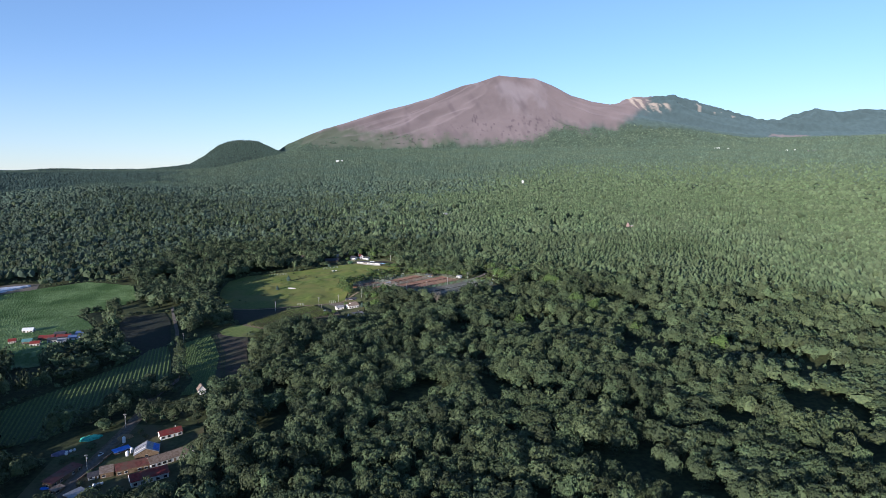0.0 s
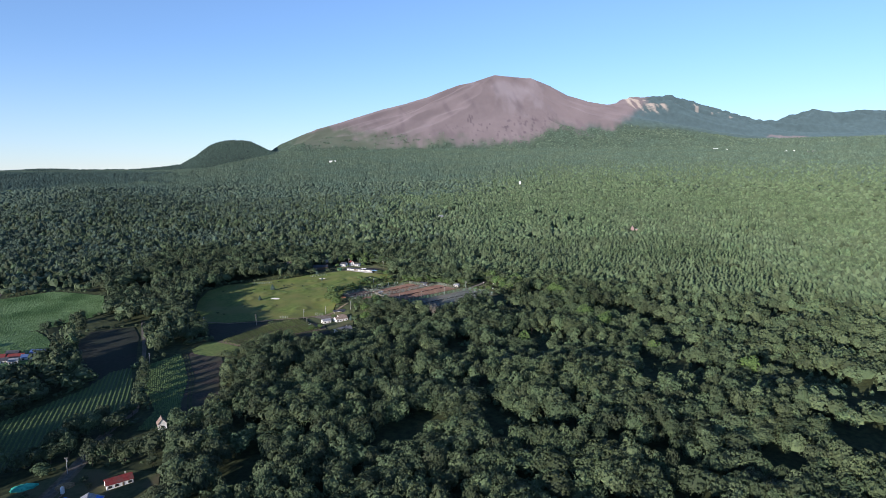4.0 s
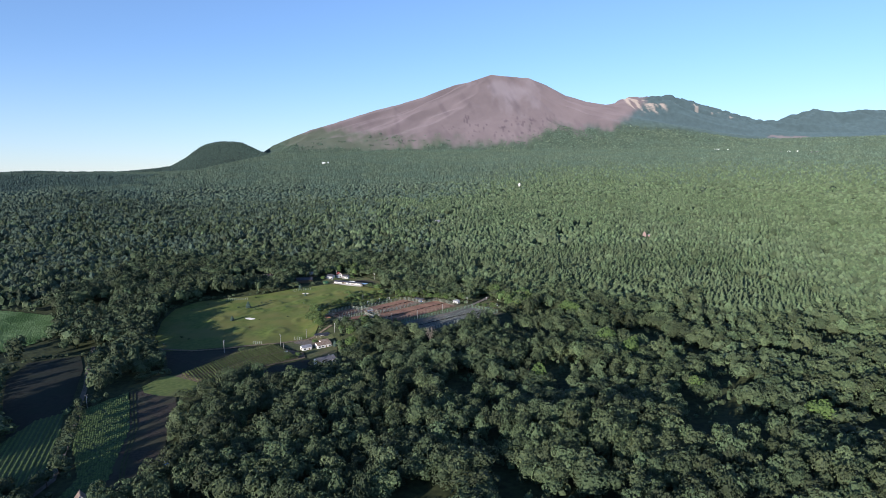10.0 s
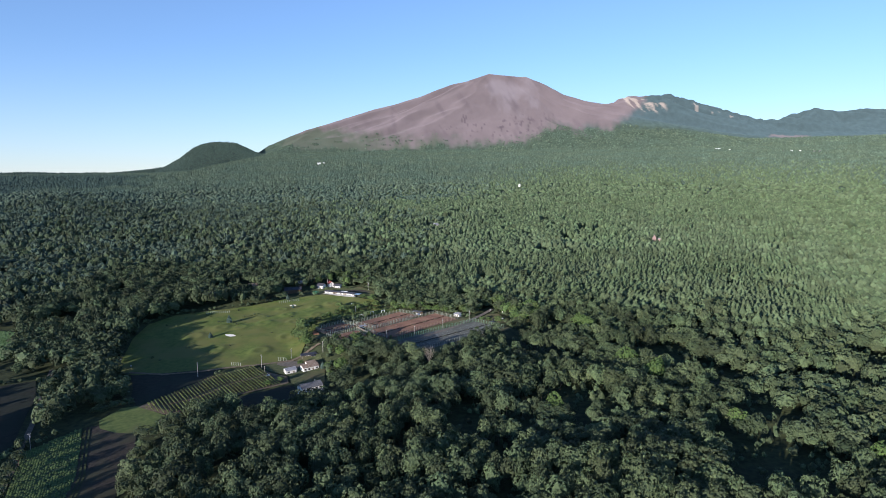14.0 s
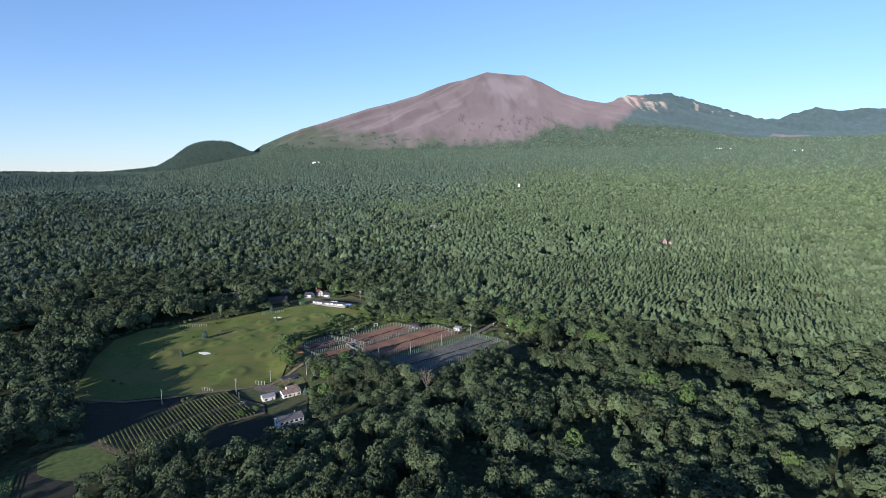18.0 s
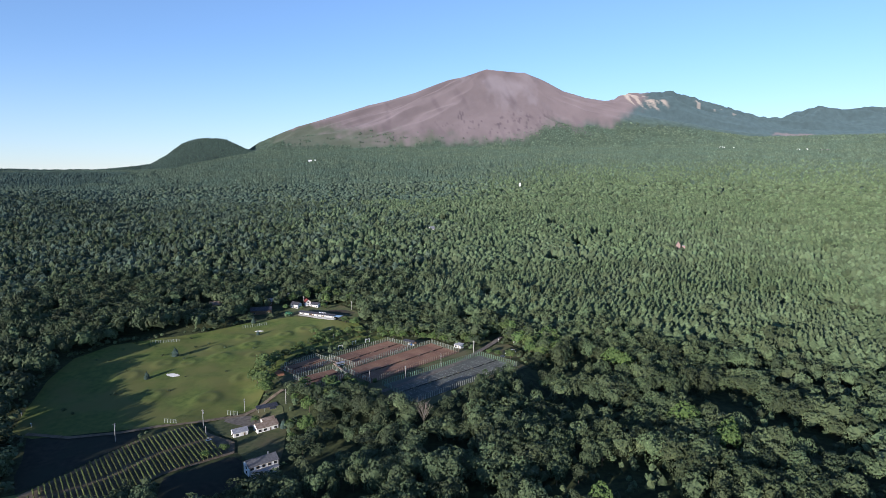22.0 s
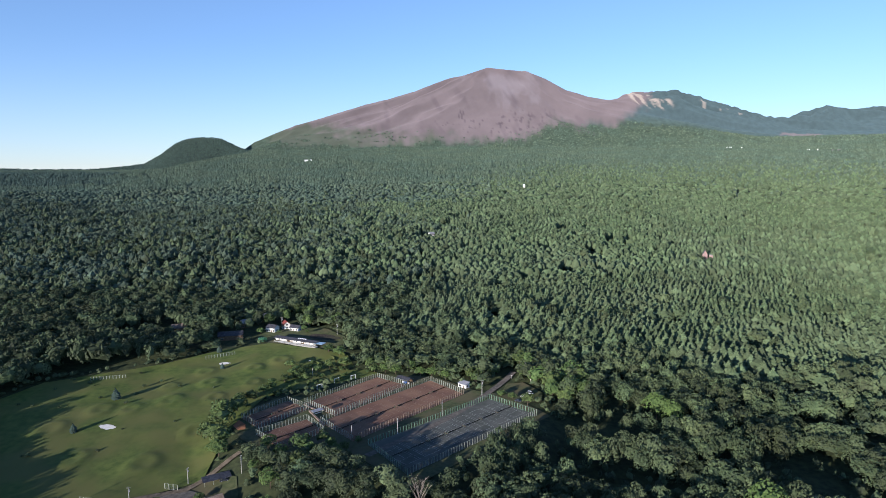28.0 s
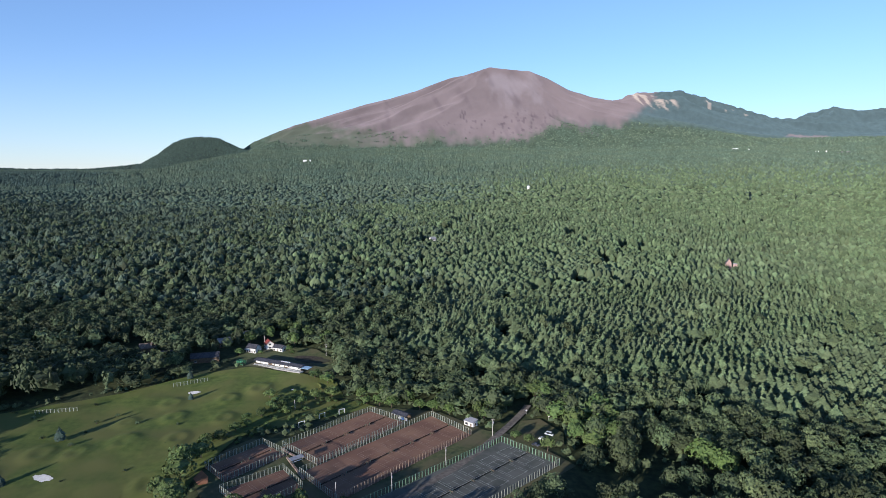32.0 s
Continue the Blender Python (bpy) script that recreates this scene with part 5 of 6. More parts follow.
def car(x, y, turn, mat, label, L=4.3, W=1.7, H=1.45, cabin=0.62, group="parked cars"):
    c = thing("car", x, y, turn, label, "car", group, lift=0.5)
    bm = boxed(0, 0, 0.62, L, W, 0.62)
    bmesh.ops.bevel(bm, geom=bm.edges[:], offset=0.14, segments=2)
    part("body", bm, mat, c)
    bm = bmesh.new()
    l, t = L * cabin / 2, L * cabin / 2 - 0.35
    poly(bm, [(-l, -W / 2 + .06, .9), (l, -W / 2 + .06, .9), (l, W / 2 - .06, .9), (-l, W / 2 - .06, .9), (-t, -W / 2 + .2, H), (t, -W / 2 + .2, H), (t, W / 2 - .2, H), (-t, W / 2 - .2, H)],
         [(3, 2, 1, 0), (4, 5, 6, 7), (0, 1, 5, 4), (1, 2, 6, 5), (2, 3, 7, 6), (3, 0, 4, 7)])
    part("cabin", bm, DARKGLASS, c, "dark glazed cabin")
    bm = boxed(0, 0, H + 0.02, 2 * t, W - 0.44, 0.05)
    part("roof", bm, mat, c)
    for sx in (-1, 1):
        for sy in (-1, 1):
            wheel = part("wheel", rod(bmesh.new(), (0, -0.1, 0), (0, 0.1, 0), 0.32, 12), RUBBER, c, at=(sx * L * 0.32, sy * (W / 2 - 0.08), 0.32))
            part("rim", rod(bmesh.new(), (0, sy * 0.1, 0), (0, sy * 0.125, 0), 0.18, 10), GREYROOF, wheel)
        part("headlight" if sx > 0 else "tail_light", boxed(sx * (L / 2 + 0.01), 0, 0.72, 0.04, W * 0.8, 0.14), PAINT if sx > 0 else REDROOF, c)
    return c


car(71, 810, -35, METALWHITE, "white van parked at the edge of the trees", 4.7, 1.75, 2.0, 0.8)
car(61, 797, -30, METALDARK, "dark car parked behind the hard court", 4.2)
car(66, 804, -32, METALWHITE, "white car parked beside the van", 4.0)
car(-129, 676, 35, METALWHITE, "small white truck beside the vines", 3.4, 1.5, 1.8, 0.4)
car(-203, 351, 88, METALWHITE, "small white truck on the farm lane", 3.4, 1.5, 1.8, 0.4)
car(-104, 716, 25, METALWHITE, "white car under the carport roof", 4.2)
car(-100, 713, 25, METALDARK, "dark car beside the carport", 4.2)
car(-91, 917, -28, METALWHITE, "pale car at the end of the clubhouse", 4.4)
car(-94, 922, -28, BLUETARP, "blue car behind the clubhouse", 4.4)

# ---- poles and posts ----


def pole(x, y, h, label="grey concrete utility pole with a crossarm", arm=True, turn=0):
    p = thing("utility_pole", x, y, turn, label, "utility pole", "poles along the lanes")
    part("shaft", rod(bmesh.new(), (0, 0, -0.5), (0, 0, h), 0.24, 8, 0.15), CONCRETE, p)
    if arm:
        ar = part("crossarm", boxed(0, 0, h - 0.6, 1.8, 0.12, 0.14), CONCRETE, p)
        for s in (-0.8, 0, 0.8):
            part("insulator", rod(bmesh.new(), (s, 0, h - 0.5), (s, 0, h - 0.2), 0.07), WHITEWALL, ar)
        part("transformer", rod(bmesh.new(), (0.4, 0, h - 2.6), (0.4, 0, h - 1.6), 0.3, 10), GREYROOF, p)
    return p


for x, y, h in ((11.5, 777.2, 10.3), (-14.6, 752, 9.8), (-138.4, 695.1, 11.7), (-183.9, 678.3, 11.6), (39, 810, 10.5), (-92, 716, 9.5),
                (-119, 716, 9.0), (-75, 945, 10), (-40, 748, 8), (-202, 335, 9.5), (-205.5, 386, 10.5), (-143, 341, 9), (-239, 560, 10), (-262, 612, 10),
                (-80, 852, 7), (74, 845, 10), (-128, 968, 10), (-133, 684, 6)):
    pole(x, y, h, arm=h > 8.5, turn=(x * 7) % 90)
for x, y in ((63, 840), (69, 837), (75, 831), (-246, 700), (-262, 716)):
    g = thing("marker_post", x, y, 0, "short pale post with a round white plate", "post", "posts by the track", lift=0.3)
    part("shaft", rod(bmesh.new(), (0, 0, 0), (0, 0, 2.6), 0.12), CONCRETE, g)
    part("plate", rod(bmesh.new(), (0, -0.12, 2.4), (0, -0.18, 2.4), 0.55, 12), PAINT, g)


def blob_outline(cx, cy, a, b, turn, n=22, wob=0.12, seed=1):
    r = random.Random(seed)
    k = [1 + r.uniform(-wob, wob) for _ in range(n)]
    c, s = math.cos(turn), math.sin(turn)
    return [(cx + a * k[i] * math.cos(i * 6.2832 / n) * c - b * k[i] * math.sin(i * 6.2832 / n) * s,
             cy + a * k[i] * math.cos(i * 6.2832 / n) * s + b * k[i] * math.sin(i * 6.2832 / n) * c) for i in range(n)]


sheet("sand_bunker", blob_outline(-189.5, 777, 5.6, 2.6, -0.3), SAND, 0.56, "white sand bunker in the lawn", "bunker", 2, kind="", relief=lawn_relief)
sheet("sand_bunker", blob_outline(-152, 879, 4.0, 2.4, 0.1, seed=2), SAND, 0.56, "small white sand bunker in the lawn", "bunker", 2, kind="", relief=lawn_relief)
for i, (x, y, a) in enumerate(((-150, 760, 7), (-170, 820, 5), (-140, 830, 5), (-182, 845, 4))):
    sheet("putting_green", blob_outline(x, y, a, a * 0.7, 0.5, seed=5 + i), LAWN, 0.5, "smooth round putting green on the lawn", "green", 2, kind="", relief=lawn_relief)

for i, (x, y, a) in enumerate(((-78, 884, 9), (-70, 892, 8), (-86, 874, 7))):
    bank = new("grass_bank", None)
    bank.matrix_world = pose(x, y, ground_at(x, y) + 0.2, 0, 0, 40)
    tagged(bank, "curved low grass bank beside the lawn", "bank", "grass banks")
    bm = bmesh.new()
    ring = []
    for k in range(13):
        th = -0.9 + 1.8 * k / 12
        c, sn = math.cos(th), math.sin(th)
        ring.append([bm.verts.new((r * c, r * sn, h)) for r, h in ((a - 1.6, -0.3), (a - 0.5, 0.9), (a + 0.5, 0.9), (a + 1.8, -0.3))])
    for r1, r2 in zip(ring, ring[1:]):
        for q in range(3):
            bm.faces.new((r1[q], r1[q + 1], r2[q + 1], r2[q])).smooth = True
    bmesh.ops.recalc_face_normals(bm, faces=bm.faces[:])
    part("slope", bm, LAWN, bank)

sheet("gravel_yard", blob_outline(-86, 938, 15, 7, -0.4, seed=23), PLOUGH, 0.66, "trodden gravel yard behind the clubhouse", "yard", 3)
sheet("gravel_yard", blob_outline(-116, 702, 15, 6.5, -0.4, seed=21), TRACK, 0.62, "trodden gravel yard before the white houses", "yard", 3)

# ---- vineyard ----
row_dir = Vector((-0.58, 0.81))
cross = Vector((0.81, 0.58))


def vine_row(a, b, seed):
    d = b - a
    v = thing("vine_row", a.x, a.y, math.degrees(math.atan2(d.y, d.x)), "low row of green vines on wires", "vines", "vine rows", lift=0.4)
    n = max(3, int(d.length / 1.0))
    r = np.random.default_rng(seed)
    pieces = []
    for i in range(n):
        tv, tf = BROAD[2][i % 6]
        s = r.uniform(0.8, 1.2)
        zz = ground_at(*(a + d * (i / n))) - ground_at(a.x, a.y)
        pieces.append(((tv - (0, 0, 1)) * (s * 1.1, s * 0.62, s * 1.05) + (d.length * i / n, r.normal(0, 0.1), 1.0 + zz), tf))
    me = mesh_from("foliage", *join(*pieces))
    me.materials.append(VINE)
    part("foliage", me, None, v)
    for i in range(0, n, 5):
        zz = ground_at(*(a + d * (i / n))) - ground_at(a.x, a.y)
        part("stake", boxed(d.length * i / n, 0, 0.9 + zz, 0.1, 0.1, 2.0), WOODWALL, v)


for k in range(-4, 38):
    o = Vector((-196, 612)) + cross * (k * 2.5)
    run = [s for s in np.arange(-40, 90, 1.0) if inside(VINE_EDGE, np.array([o.x + row_dir.x * s]), np.array([o.y + row_dir.y * s]))[0]]
    if len(run) > 8:
        mid = (run[0] + run[-1]) / 2
        vine_row(o + row_dir * (run[0] + 1), o + row_dir * (mid - 1.4), 400 + k)
        if run[-1] - mid > 6:
            vine_row(o + row_dir * (mid + 1.4), o + row_dir * (run[-1] - 1), 500 + k)


def crop_rows(outline, direction, gap, label, seed, width=0.7, keep=1.0, mat=None):
    d, c = Vector(direction).normalized(), Vector((-direction[1], direction[0])).normalized()
    cx, cy = sum(p[0] for p in outline) / len(outline), sum(p[1] for p in outline) / len(outline)
    r = np.random.default_rng(seed)
    px, py = [], []
    for k in np.arange(-90, 90, gap):
        s = np.arange(-140, 140, 1.3)
        x, y = cx + c.x * k + d.x * s, cy + c.y * k + d.y * s
        ok = inside(outline, x, y) & (r.random(len(x)) < keep)
        px.append(x[ok]), py.append(y[ok])
    px, py = np.concatenate(px), np.concatenate(py)
    n = len(px)
    V, F = [], []
    tv = np.array([[-1, -1, 0], [1, -1, 0], [1, 1, 0], [-1, 1, 0], [0, 0, 1.0]])
    tf = np.array([[0, 1, 4], [1, 2, 4], [2, 3, 4], [3, 0, 4]])
    s = r.uniform(0.6, 1.2, (n, 1)) * width
    a = r.uniform(0, 1.5, (n, 1))
    vx = (tv[:, 0] * np.cos(a) - tv[:, 1] * np.sin(a)) * s + px[:, None]
    vy = (tv[:, 0] * np.sin(a) + tv[:, 1] * np.cos(a)) * s + py[:, None]
    vz = tv[:, 2] * s * 1.1 + (land(px, py) + 0.4)[:, None]
    me = mesh_from("crop", np.stack([vx, vy, vz], -1).reshape(-1, 3), (tf[None] + (np.arange(n) * 5)[:, None, None]).reshape(-1, 3))
    me.materials.append(mat or CROPLEAF)
    return tagged(new("crop", me), label, "crop", kind="stuff")


crop_rows(FIELD_LONG, (-0.36, 0.93), 3.0, "rows of leafy crop in the long field", 61)
crop_rows(GARDEN, (0.9, 0.42), 1.7, "rows of vegetables in the plot", 62, 0.75, 0.8)
crop_rows(FIELD_FAR, (0.8, 0.6), 3.0, "leafy crop covering the bright field", 63, 1.1, 0.8, MEADOW)
crop_rows(FIELD_NEAR, (0.8, 0.6), 3.5, "tufts of tall grass in the meadow", 64, 1.0, 0.5, MEADOW)

# ---- houses by the lawn ----
low = house(-89, 641, 36, 16, 8, 5.6, 2.0, WHITEWALL, SLATE, "two-storey white house with a grey slate gabled roof", 2, 5, chimney=True)
part("annex_wall", boxed(0, -5.4, 1.3, 14, 2.8, 3.2), WHITEWALL, low)
part("annex_roof", boxed(0, -5.6, 2.98, 14.6, 3.4, 0.16), GREYROOF, low)
for i in range(5):
    window(low, -5.6 + i * 2.8, -6.85, 1.6, 1.3, 1.0, 0, WOODWALL)
mid = house(-99, 691, 34, 13, 7, 3.2, 1.6, WHITEWALL, BROWNROOF, "low white house with a brown roof and a taller wing", 1, 4)
part("wing_wall", boxed(2.5, 3.8, 2.2, 7, 5, 5.0), WHITEWALL, mid)
part("wing_roof", gable_roof(7.2, 5, 4.7, 1.2), BROWNROOF, mid, at=(2.5, 3.8, 0))
house(-113, 684, 32, 8.5, 5.5, 3.0, 1.3, WHITEWALL, GREYROOF, "small white outbuilding with a grey roof", 1, 2, name="outbuilding")
port = thing("carport", -104, 714, 28, "long dark carport roof on posts", "carport", lift=0.3)
part("roof", flat_roof(13, 5, 2.5, 0.4), DARKROOF, port)
for sx in (-1, -0.33, 0.33, 1):
    part("post", boxed(sx * 6, -2.2, 1.2, 0.16, 0.16, 2.6), POST, port)
    part("post", boxed(sx * 6, 2.2, 1.3, 0.16, 0.16, 2.8), POST, port)

# ---- the clubhouse and the houses behind it ----
cx, cy = (-127 - 89) / 2, (932 + 912) / 2
club = thing("clubhouse", cx + 2, cy + 4, math.degrees(math.atan2(-20, 38)), "long low clubhouse with a dark roof and white front", "clubhouse")
part("wall", boxed(0, 0.2, 1.2, 42, 5.4, 3.4), WOODWALL, club)
part("roof", gable_roof(43, 6.2, 2.9, 0.9, 0.7), DARKROOF, club)
for i in range(14):
    pw = part("front_panel", boxed(-19.5 + i * 3.0, -2.56, 1.4, 2.7, 0.1, 2.3), WHITEWALL if i not in (4, 5, 9) else WOODWALL, club)
    part("window", boxed(-19.5 + i * 3.0, -2.63, 1.7, 1.5, 0.06, 0.8), DARKGLASS if i % 3 == 1 else WHITEWALL, pw)
part("terrace", boxed(2, -5.0, 0.25, 44, 4.0, 0.9), CONCRETE, club)
for i in range(12):
    part("railing_post", boxed(-18 + i * 3.6, -6.9, 1.1, 0.12, 0.12, 0.9), PAINT, club)
part("railing", boxed(2, -6.9, 1.5, 42, 0.08, 0.12), PAINT, club)
for i in range(5):
    part("roof_vent", boxed(2 + i * 1.8, 0, 4.1, 1.0, 0.9, 0.6), METALWHITE, club)
part("awning", flat_roof(7, 4.5, 2.5, 0.3), material("pale_blue_sheet", (0.25, 0.38, 0.52), (0.32, 0.46, 0.60), 0.7, 0.5), club, "pale blue sheet awning", at=(24.5, -1.0, 0))
cage = thing("practice_cage", -136, 931, -28, "green netted practice cage beside the clubhouse", "cage")
for sx in (-1, 1):
    for sy in (-1, 1):
        part("post", boxed(sx * 3, sy * 2, 1.5, 0.14, 0.14, 3.4), GREENPOST, cage)
part("netting", boxed(0, 0, 1.6, 6, 4, 3.0), clear_mesh("green_net", (0.03, 0.16, 0.08), 0.5), cage)
house(-134, 958, -24, 9, 7, 4.2, 2.0, WHITEWALL, DARKROOF, "white house with a dark roof beside the trees", 1, 4)
house(-124, 966, -62, 7, 6, 4.4, 2.6, WHITEWALL, REDROOF, "white house with a red gable among dark roofs", 2, 3)
house(-114, 960, -24, 9, 6, 3.2, 1.6, WHITEWALL, DARKROOF, "low white annex with a dark roof", 1, 3, name="annex")
car(-140, 962, 30, METALWHITE, "white car parked before the white houses", 4.2)
car(-135, 960, 40, METALDARK, "dark blue car parked before the white houses", 4.2)
# roofs half hidden in the wood
for i, (x, y, t, L, W, m, lab) in enumerate(((-165, 938, 12, 20, 7, DARKROOF, "long dark-roofed cabin under the trees"), (-197, 944, 8, 11, 7, DARKROOF, "dark-roofed cabin under the trees"),
                                             (-218, 962, 20, 12, 8, BROWNROOF, "brown-roofed cabin under the trees"), (-202, 990, 40, 10, 7, REDROOF, "red and white roofed cabin in the wood"),
                                             (-162, 973, 35, 10, 7, GREYROOF, "pale-roofed cabin in the wood"), (-150, 990, 30, 9, 7, GREYROOF, "grey-roofed cabin in the wood"))):
    house(x, y, t, L, W, 4.2, 2.6, WOODWALL, m, lab, 1, 3, name="cabin", group="cabins in the wood")
cart = thing("mower", -87, 880, 20, "small white riding mower on the grass", "mower", lift=0.5)
part("body", boxed(0, 0, 0.5, 1.8, 1.0, 0.6), METALWHITE, cart)
part("seat", boxed(-0.4, 0, 1.0, 0.5, 0.5, 0.5), RUBBER, cart)
for sx in (-0.6, 0.6):
    part("wheel", rod(bmesh.new(), (sx, -0.55, 0.3), (sx, 0.55, 0.3), 0.3, 10), RUBBER, cart)

# ---- the farm by the lane ----
house(-172, 376, 38, 13, 6.5, 3.0, 1.8, WHITEWALL, REDROOF, "small white farmhouse with a red sheet roof", 1, 4, chimney=True, group="farm buildings")
barn = house(-176, 353, 112, 11, 13, 3.0, 3.0, WOODWALL, GREYROOF, "barn with a pale grey gabled roof half under blue tarpaulin", 1, 2, name="barn", group="farm buildings")
for x1, x2, y1, y2, m, lab in ((-4.4, 4.6, -6.7, -3.6, BLUETARP, "bright blue tarpaulin"), (-3.0, -2.2, 0.6, 6.6, WHITEWALL, "white sheet strip"), (0.6, 1.3, 0.6, 6.6, DARKROOF, "dark sheet strip")):
    fall = [3.0 + 3.0 * (1 - abs(y) / 6.5) + 0.24 for y in (y1, y2)]
    part("roof_cover", poly(bmesh.new(), [(x, y, z + t) for t in (0, 0.06) for x, y, z in ((x1, y1, fall[0]), (x2, y1, fall[0]), (x2, y2, fall[1]), (x1, y2, fall[1]))],
                            [(3, 2, 1, 0), (4, 5, 6, 7), (0, 1, 5, 4), (1, 2, 6, 5), (2, 3, 7, 6), (3, 0, 4, 7)]), m, barn, lab)
house(-159, 345.5, 42.5, 24, 7.5, 3.2, 2.2, WHITEWALL, BROWNROOF, "long cowshed with a rusty brown roof", 1, 8, name="cowshed", group="farm buildings")
house(-176, 335, 29, 17, 9, 3.4, 1.9, WOODWALL, RUSTRED, "long shed with a dull red sheet roof", 1, 5, name="shed", group="farm buildings")
house(-187.5, 329, 29, 6.5, 7, 3.0, 1.2, WOODWALL, BROWNROOF, "brown lean-to at the end of the red shed", 1, 2, name="shed", group="farm buildings", roof_kind="shed")
house(-193.5, 326, 29, 5, 4.5, 2.4, 1.2, WHITEWALL, DARKROOF, "little white shed with a dark roof by the lane", 1, 2, name="shed", group="farm buildings")
house(-161.5, 324, 36, 19, 9, 3.6, 2.1, WHITEWALL, REDROOF, "white-walled barn with a bright red sheet roof", 1, 5, name="barn", group="farm buildings")
house(-210.5, 326, 80, 22, 6, 2.8, 1.1, WOODWALL, RUSTRED, "narrow open shed with a rusty red roof along the lane", 1, 5, name="shed", group="farm buildings", roof_kind="shed")
house(-191.5, 306, 62, 9, 6, 2.6, 0.8, WOODWALL, GREYROOF, "small shed with a grey sheet roof", 1, 2, name="shed", group="farm buildings", roof_kind="shed")
house(-193, 356, 48, 9, 4.5, 1.7, 0.5, WOODWALL, BLUETARP, "low wood store under bright blue tarpaulin", 1, 2, door=False, name="wood_store", group="farm buildings", roof_kind="shed")
house(-205, 312, 70, 6, 4, 2.2, 0.6, WOODWALL, BROWNROOF, "tumbledown lean-to with a rusty roof", 1, 2, name="lean_to", group="farm buildings", roof_kind="shed")
for a, b in (((-200, 322), (-198, 344)), ((-198, 345), (-196, 366))):
    d = Vector(b) - Vector(a)
    w = thing("low_wall", *((Vector(a) + Vector(b)) / 2), math.degrees(math.atan2(d.y, d.x)), "low brown board wall along the farm lane", "wall", lift=0.3)
    part("body", boxed(0, 0, 0.4, d.length, 0.3, 1.2), WOODWALL, w)
    part("coping", boxed(0, 0, 1.05, d.length + 0.1, 0.5, 0.1), BROWNROOF, w)
house(-176, 439, -58, 5.5, 5.0, 3.8, 3.0, WHITEWALL, BROWNROOF, "tiny white cottage with a steep roof", 1, 2, name="cottage")


def heap(x, y, a, b, h, mat, label, category, seed, name):
    v, f = ico(3)
    r = np.random.default_rng(seed)
    q = v * (1 + 0.16 * np.sin(v[:, 0] * 6 + seed) * np.cos(v[:, 1] * 7) + r.normal(0, 0.03, len(v)))[:, None]
    q = q * (a, b, h)
    q[:, 2] = np.maximum(q[:, 2], -0.2)
    me = mesh_from(name, q, f)
    me.materials.append(mat)
    o = new(name, me)
    o.matrix_world = pose(x, y, ground_at(x, y) + 0.3, 0, 0, 30)
    return tagged(o, label, category)


heap(-221, 373, 6.4, 3.4, 2.0, TEALTARP, "heap covered with teal netting", "heap", 3, "covered_heap")
heap(-228.5, 354, 5.2, 3.0, 1.7, material("purple_sheet", (0.09, 0.09, 0.16), (0.16, 0.15, 0.24), 0.6, 0.6), "heap under a dull purple sheet", "heap", 4, "covered_heap")
heap(-200, 374, 5.0, 3.4, 1.6, material("straw_pile", (0.16, 0.11, 0.06), (0.30, 0.21, 0.12), 1.2, 0.95, 0.3, 2.0), "loose pile of brown straw and brushwood", "heap", 5, "straw_heap")
for i, (hx, hy) in enumerate(((-156, 474), (-148, 478), (-152, 484))):
    heap(hx, hy, 3.4, 2.0, 0.9, BLUETARP, "low heap under a blue tarpaulin by the ploughed strip", "heap", 12 + i, "covered_heap")
heap(-213.5, 316, 3.0, 2.2, 1.2, BLUETARP, "small blue covered heap", "heap", 6, "covered_heap")
for i, (x, y) in enumerate(((-225.5, 354.6), (-224, 356), (-222.5, 357.3), (-224.6, 352.6), (-188, 317), (-186.4, 318), (-184.8, 318.6), (-189, 314))):
    bale = new("bale", None)
    bale.matrix_world = pose(x, y, ground_at(x, y) + 0.3, 0, 0, i * 40)
    tagged(bale, "round bale wrapped in white film", "bale", "wrapped bales")
    bm = rod(bmesh.new(), (-0.6, 0, 0.75), (0.6, 0, 0.75), 0.78, 14)
    bmesh.ops.bevel(bm, geom=bm.edges[:], offset=0.08, segments=1)
    part("wrap", bm, METALWHITE, bale)
for x, y, h in ((-197, 367, 4.0), (-185.5, 353.5, 3.6), (-186.5, 350, 3.2)):
    s = thing("tank", x, y, 0, "white upright feed tank", "tank", "feed tanks")
    part("barrel", rod(bmesh.new(), (0, 0, 0.8), (0, 0, h), 1.0, 14), METALWHITE, s)
    part("cone", rod(bmesh.new(), (0, 0, h), (0, 0, h + 0.7), 1.0, 14, 0.15), METALWHITE, s)
    for k in range(4):
        part("leg", boxed(math.cos(k * 1.571) * 0.8, math.sin(k * 1.571) * 0.8, 0.4, 0.12, 0.12, 1.0), GREYROOF, s)
# barns in the meadow
TEALROOF = material("teal_roof", (0.08, 0.2, 0.2), (0.13, 0.28, 0.27), 0.6, 0.6)
BLUEROOF = material("blue_sheet_roof", (0.05, 0.09, 0.20), (0.09, 0.14, 0.28), 0.6, 0.5)
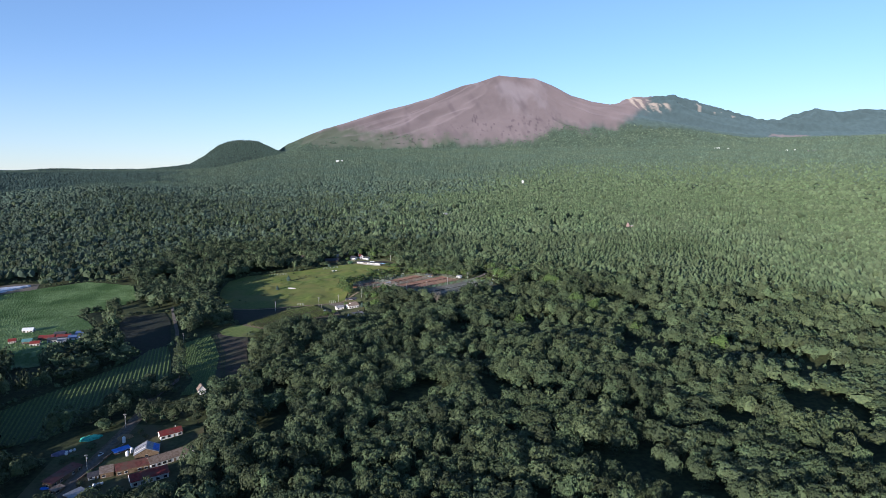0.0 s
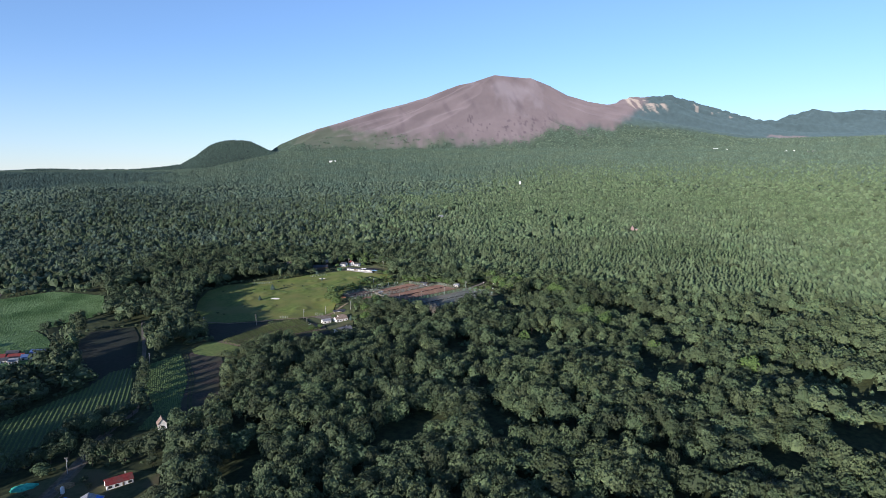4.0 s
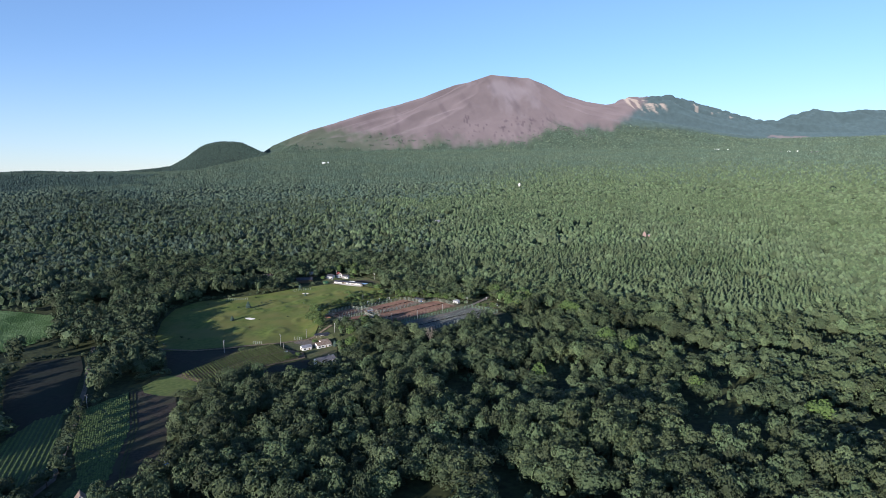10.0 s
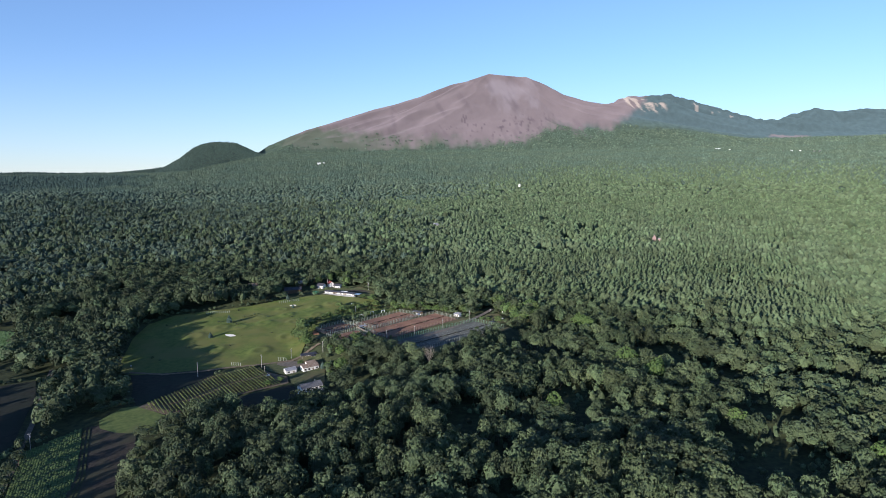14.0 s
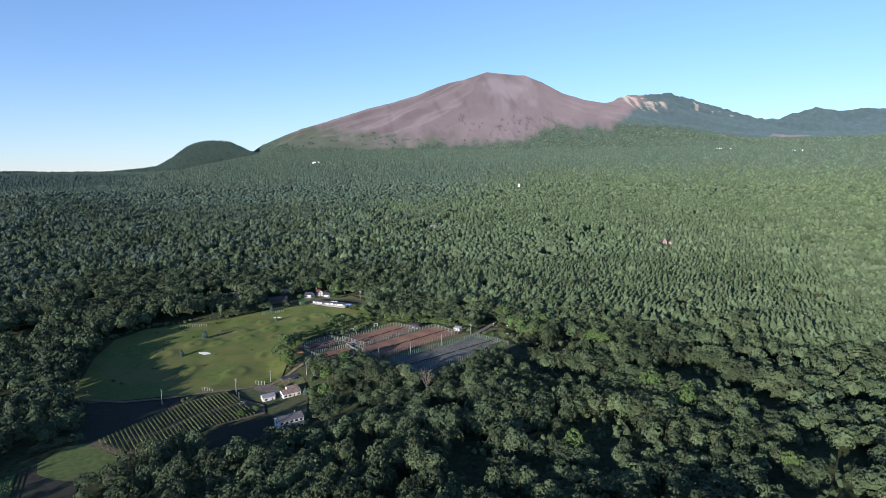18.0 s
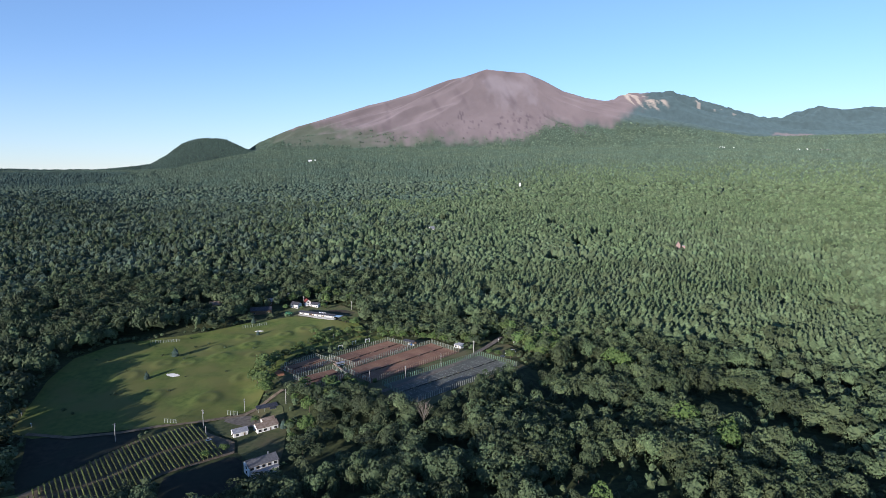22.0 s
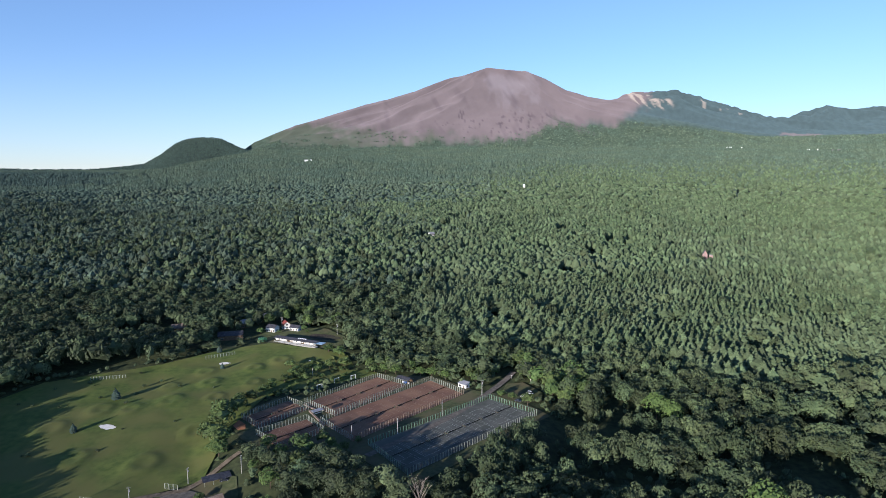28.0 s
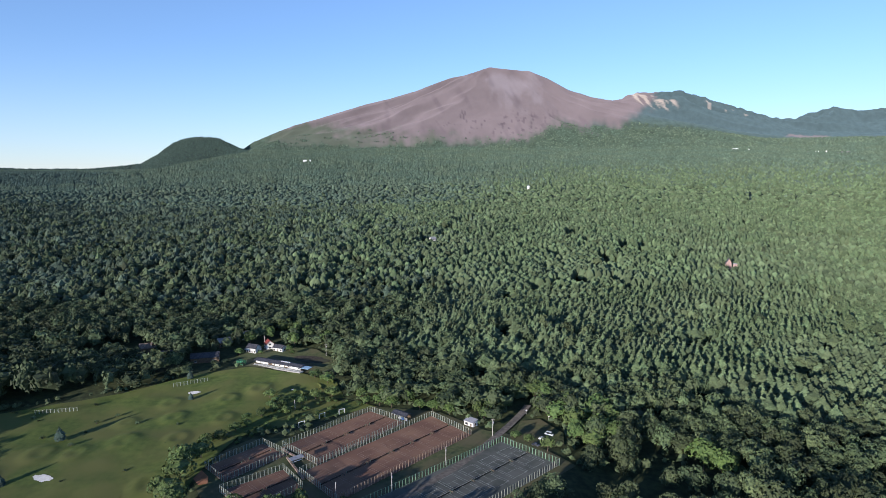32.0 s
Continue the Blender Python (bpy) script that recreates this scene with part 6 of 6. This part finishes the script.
for i, (x, y, t, L, W, m, wm, lab) in enumerate(((-377, 577, 12, 13, 7, REDROOF, WOODWALL, "barn with a dark red roof"), (-362, 579, 15, 12, 7, REDROOF, WHITEWALL, "barn with a faded red roof"),
                                             (-349, 577, 10, 13, 6, BLUEROOF, WHITEWALL, "white-walled barn with a blue roof"), (-388, 565, 20, 8, 6, TEALROOF, WOODWALL, "shed with a teal roof"),
                                             (-376, 558, 14, 8, 5, REDROOF, WHITEWALL, "shed with a pinkish red front"), (-350, 590, 5, 12, 7, BLUEROOF, WOODWALL, "barn with a dark blue roof"),
                                             (-412, 603, 8, 10, 5, METALWHITE, WHITEWALL, "small shed with a white roof"), (-366, 568, 10, 8, 5, DARKROOF, WHITEWALL, "low shed with a dark roof"),
                                             (-356, 566, 18, 7, 4, GREYROOF, WHITEWALL, "small white shed beside the barns"), (-371, 588, 8, 10, 5, DARKROOF, WOODWALL, "brown shed with a dark roof"),
                                             (-403, 566, 25, 6, 4, REDROOF, WHITEWALL, "tiny red-roofed shed in the meadow"), (-341, 582, 20, 8, 5, METALWHITE, WHITEWALL, "white-roofed shed beside the barns"))):
    house(x, y, t, L, W, 3.0, 1.6, wm, m, lab, 1, 3, name="barn", group="barns in the meadow")
# plastic tunnels beyond the bright field
FILM = material("tunnel_film", (0.42, 0.46, 0.55), (0.55, 0.58, 0.66), 0.4, 0.4)
for i in range(4):
    u = i * 8.6
    tn = thing("plastic_tunnel", -575 + u * 0.62, 764 + u * 0.9, 33, "long pale plastic-covered growing tunnel", "greenhouse", "plastic tunnels")
    bm = bmesh.new()
    arcs = []
    for k in range(13):
        arcs.append([bm.verts.new((-24 + k * 4.0, -3.6 * math.cos(q * math.pi / 8), 3.1 * math.sin(q * math.pi / 8) + 0.2)) for q in range(9)])
    for p, q in zip(arcs, arcs[1:]):
        for w in range(8):
            bm.faces.new((p[w], q[w], q[w + 1], p[w + 1])).smooth = True
    bm.faces.new(arcs[0]), bm.faces.new(arcs[-1][::-1])
    bmesh.ops.recalc_face_normals(bm, faces=bm.faces[:])
    part("film", bm, FILM, tn)
    for k in range(7):
        bm = bmesh.new()
        for q in range(8):
            a, b = q * math.pi / 8, (q + 1) * math.pi / 8
            rod(bm, (-24 + k * 8.0, -3.66 * math.cos(a), 3.16 * math.sin(a) + 0.2), (-24 + k * 8.0, -3.66 * math.cos(b), 3.16 * math.sin(b) + 0.2), 0.06, 4)
        part("hoop", bm, GREYROOF, tn)

# ---- buildings standing out of the far wood ----
PINK = material("pink_render", (0.30, 0.21, 0.19), (0.40, 0.28, 0.25), 0.6, 0.8)
house(380, 1224, 70, 7, 6, 13.0, 5.5, PINK, DARKROOF, "tall pink gabled house standing out of the wood", 2, 2, name="house")
house(388, 1223, -10, 4, 3.5, 11.5, 0.4, PINK, GREYROOF, "grey flat-roofed annex above the trees", 1, 2, name="annex", roof_kind="shed")
house(15, 1424, 35, 9, 7, 7.4, 3.0, WHITEWALL, GREYROOF, "white villa standing out of the wood", 3, 4, name="villa")


def far_house(az, d, L, W, H, mat, label):
    x, y = VX + d * math.sin(radians(az)), VY + d * math.cos(radians(az))
    z = ground_at(x, y)
    X, Y, Z, s = drawn_in(np.array([x]), np.array([y]), np.array([z]))
    s = float(s[0])
    h = thing("house", float(X[0]), float(Y[0]), 10, label, "house", "houses far off", z=float(Z[0]))
    part("wall", gable_wall(L * s, W * s, H * s, 4 * s), WHITEWALL, h)
    part("roof", gable_roof(L * s, W * s, H * s, 4 * s), mat, h)


far_house(8.65, 2100, 4.5, 4.5, 17, METALWHITE, "white tower house far off in the wood")
for az, d, L, H in ((25.6, 5300, 40, 8), (26.5, 5100, 8, 6), (31.1, 4640, 14, 7), (31.7, 4660, 8, 6), (-9.95, 3771, 20, 7), (-9.55, 3790, 10, 6)):
    far_house(az, d, L, 16, H, METALWHITE, "white building far off on the plain")
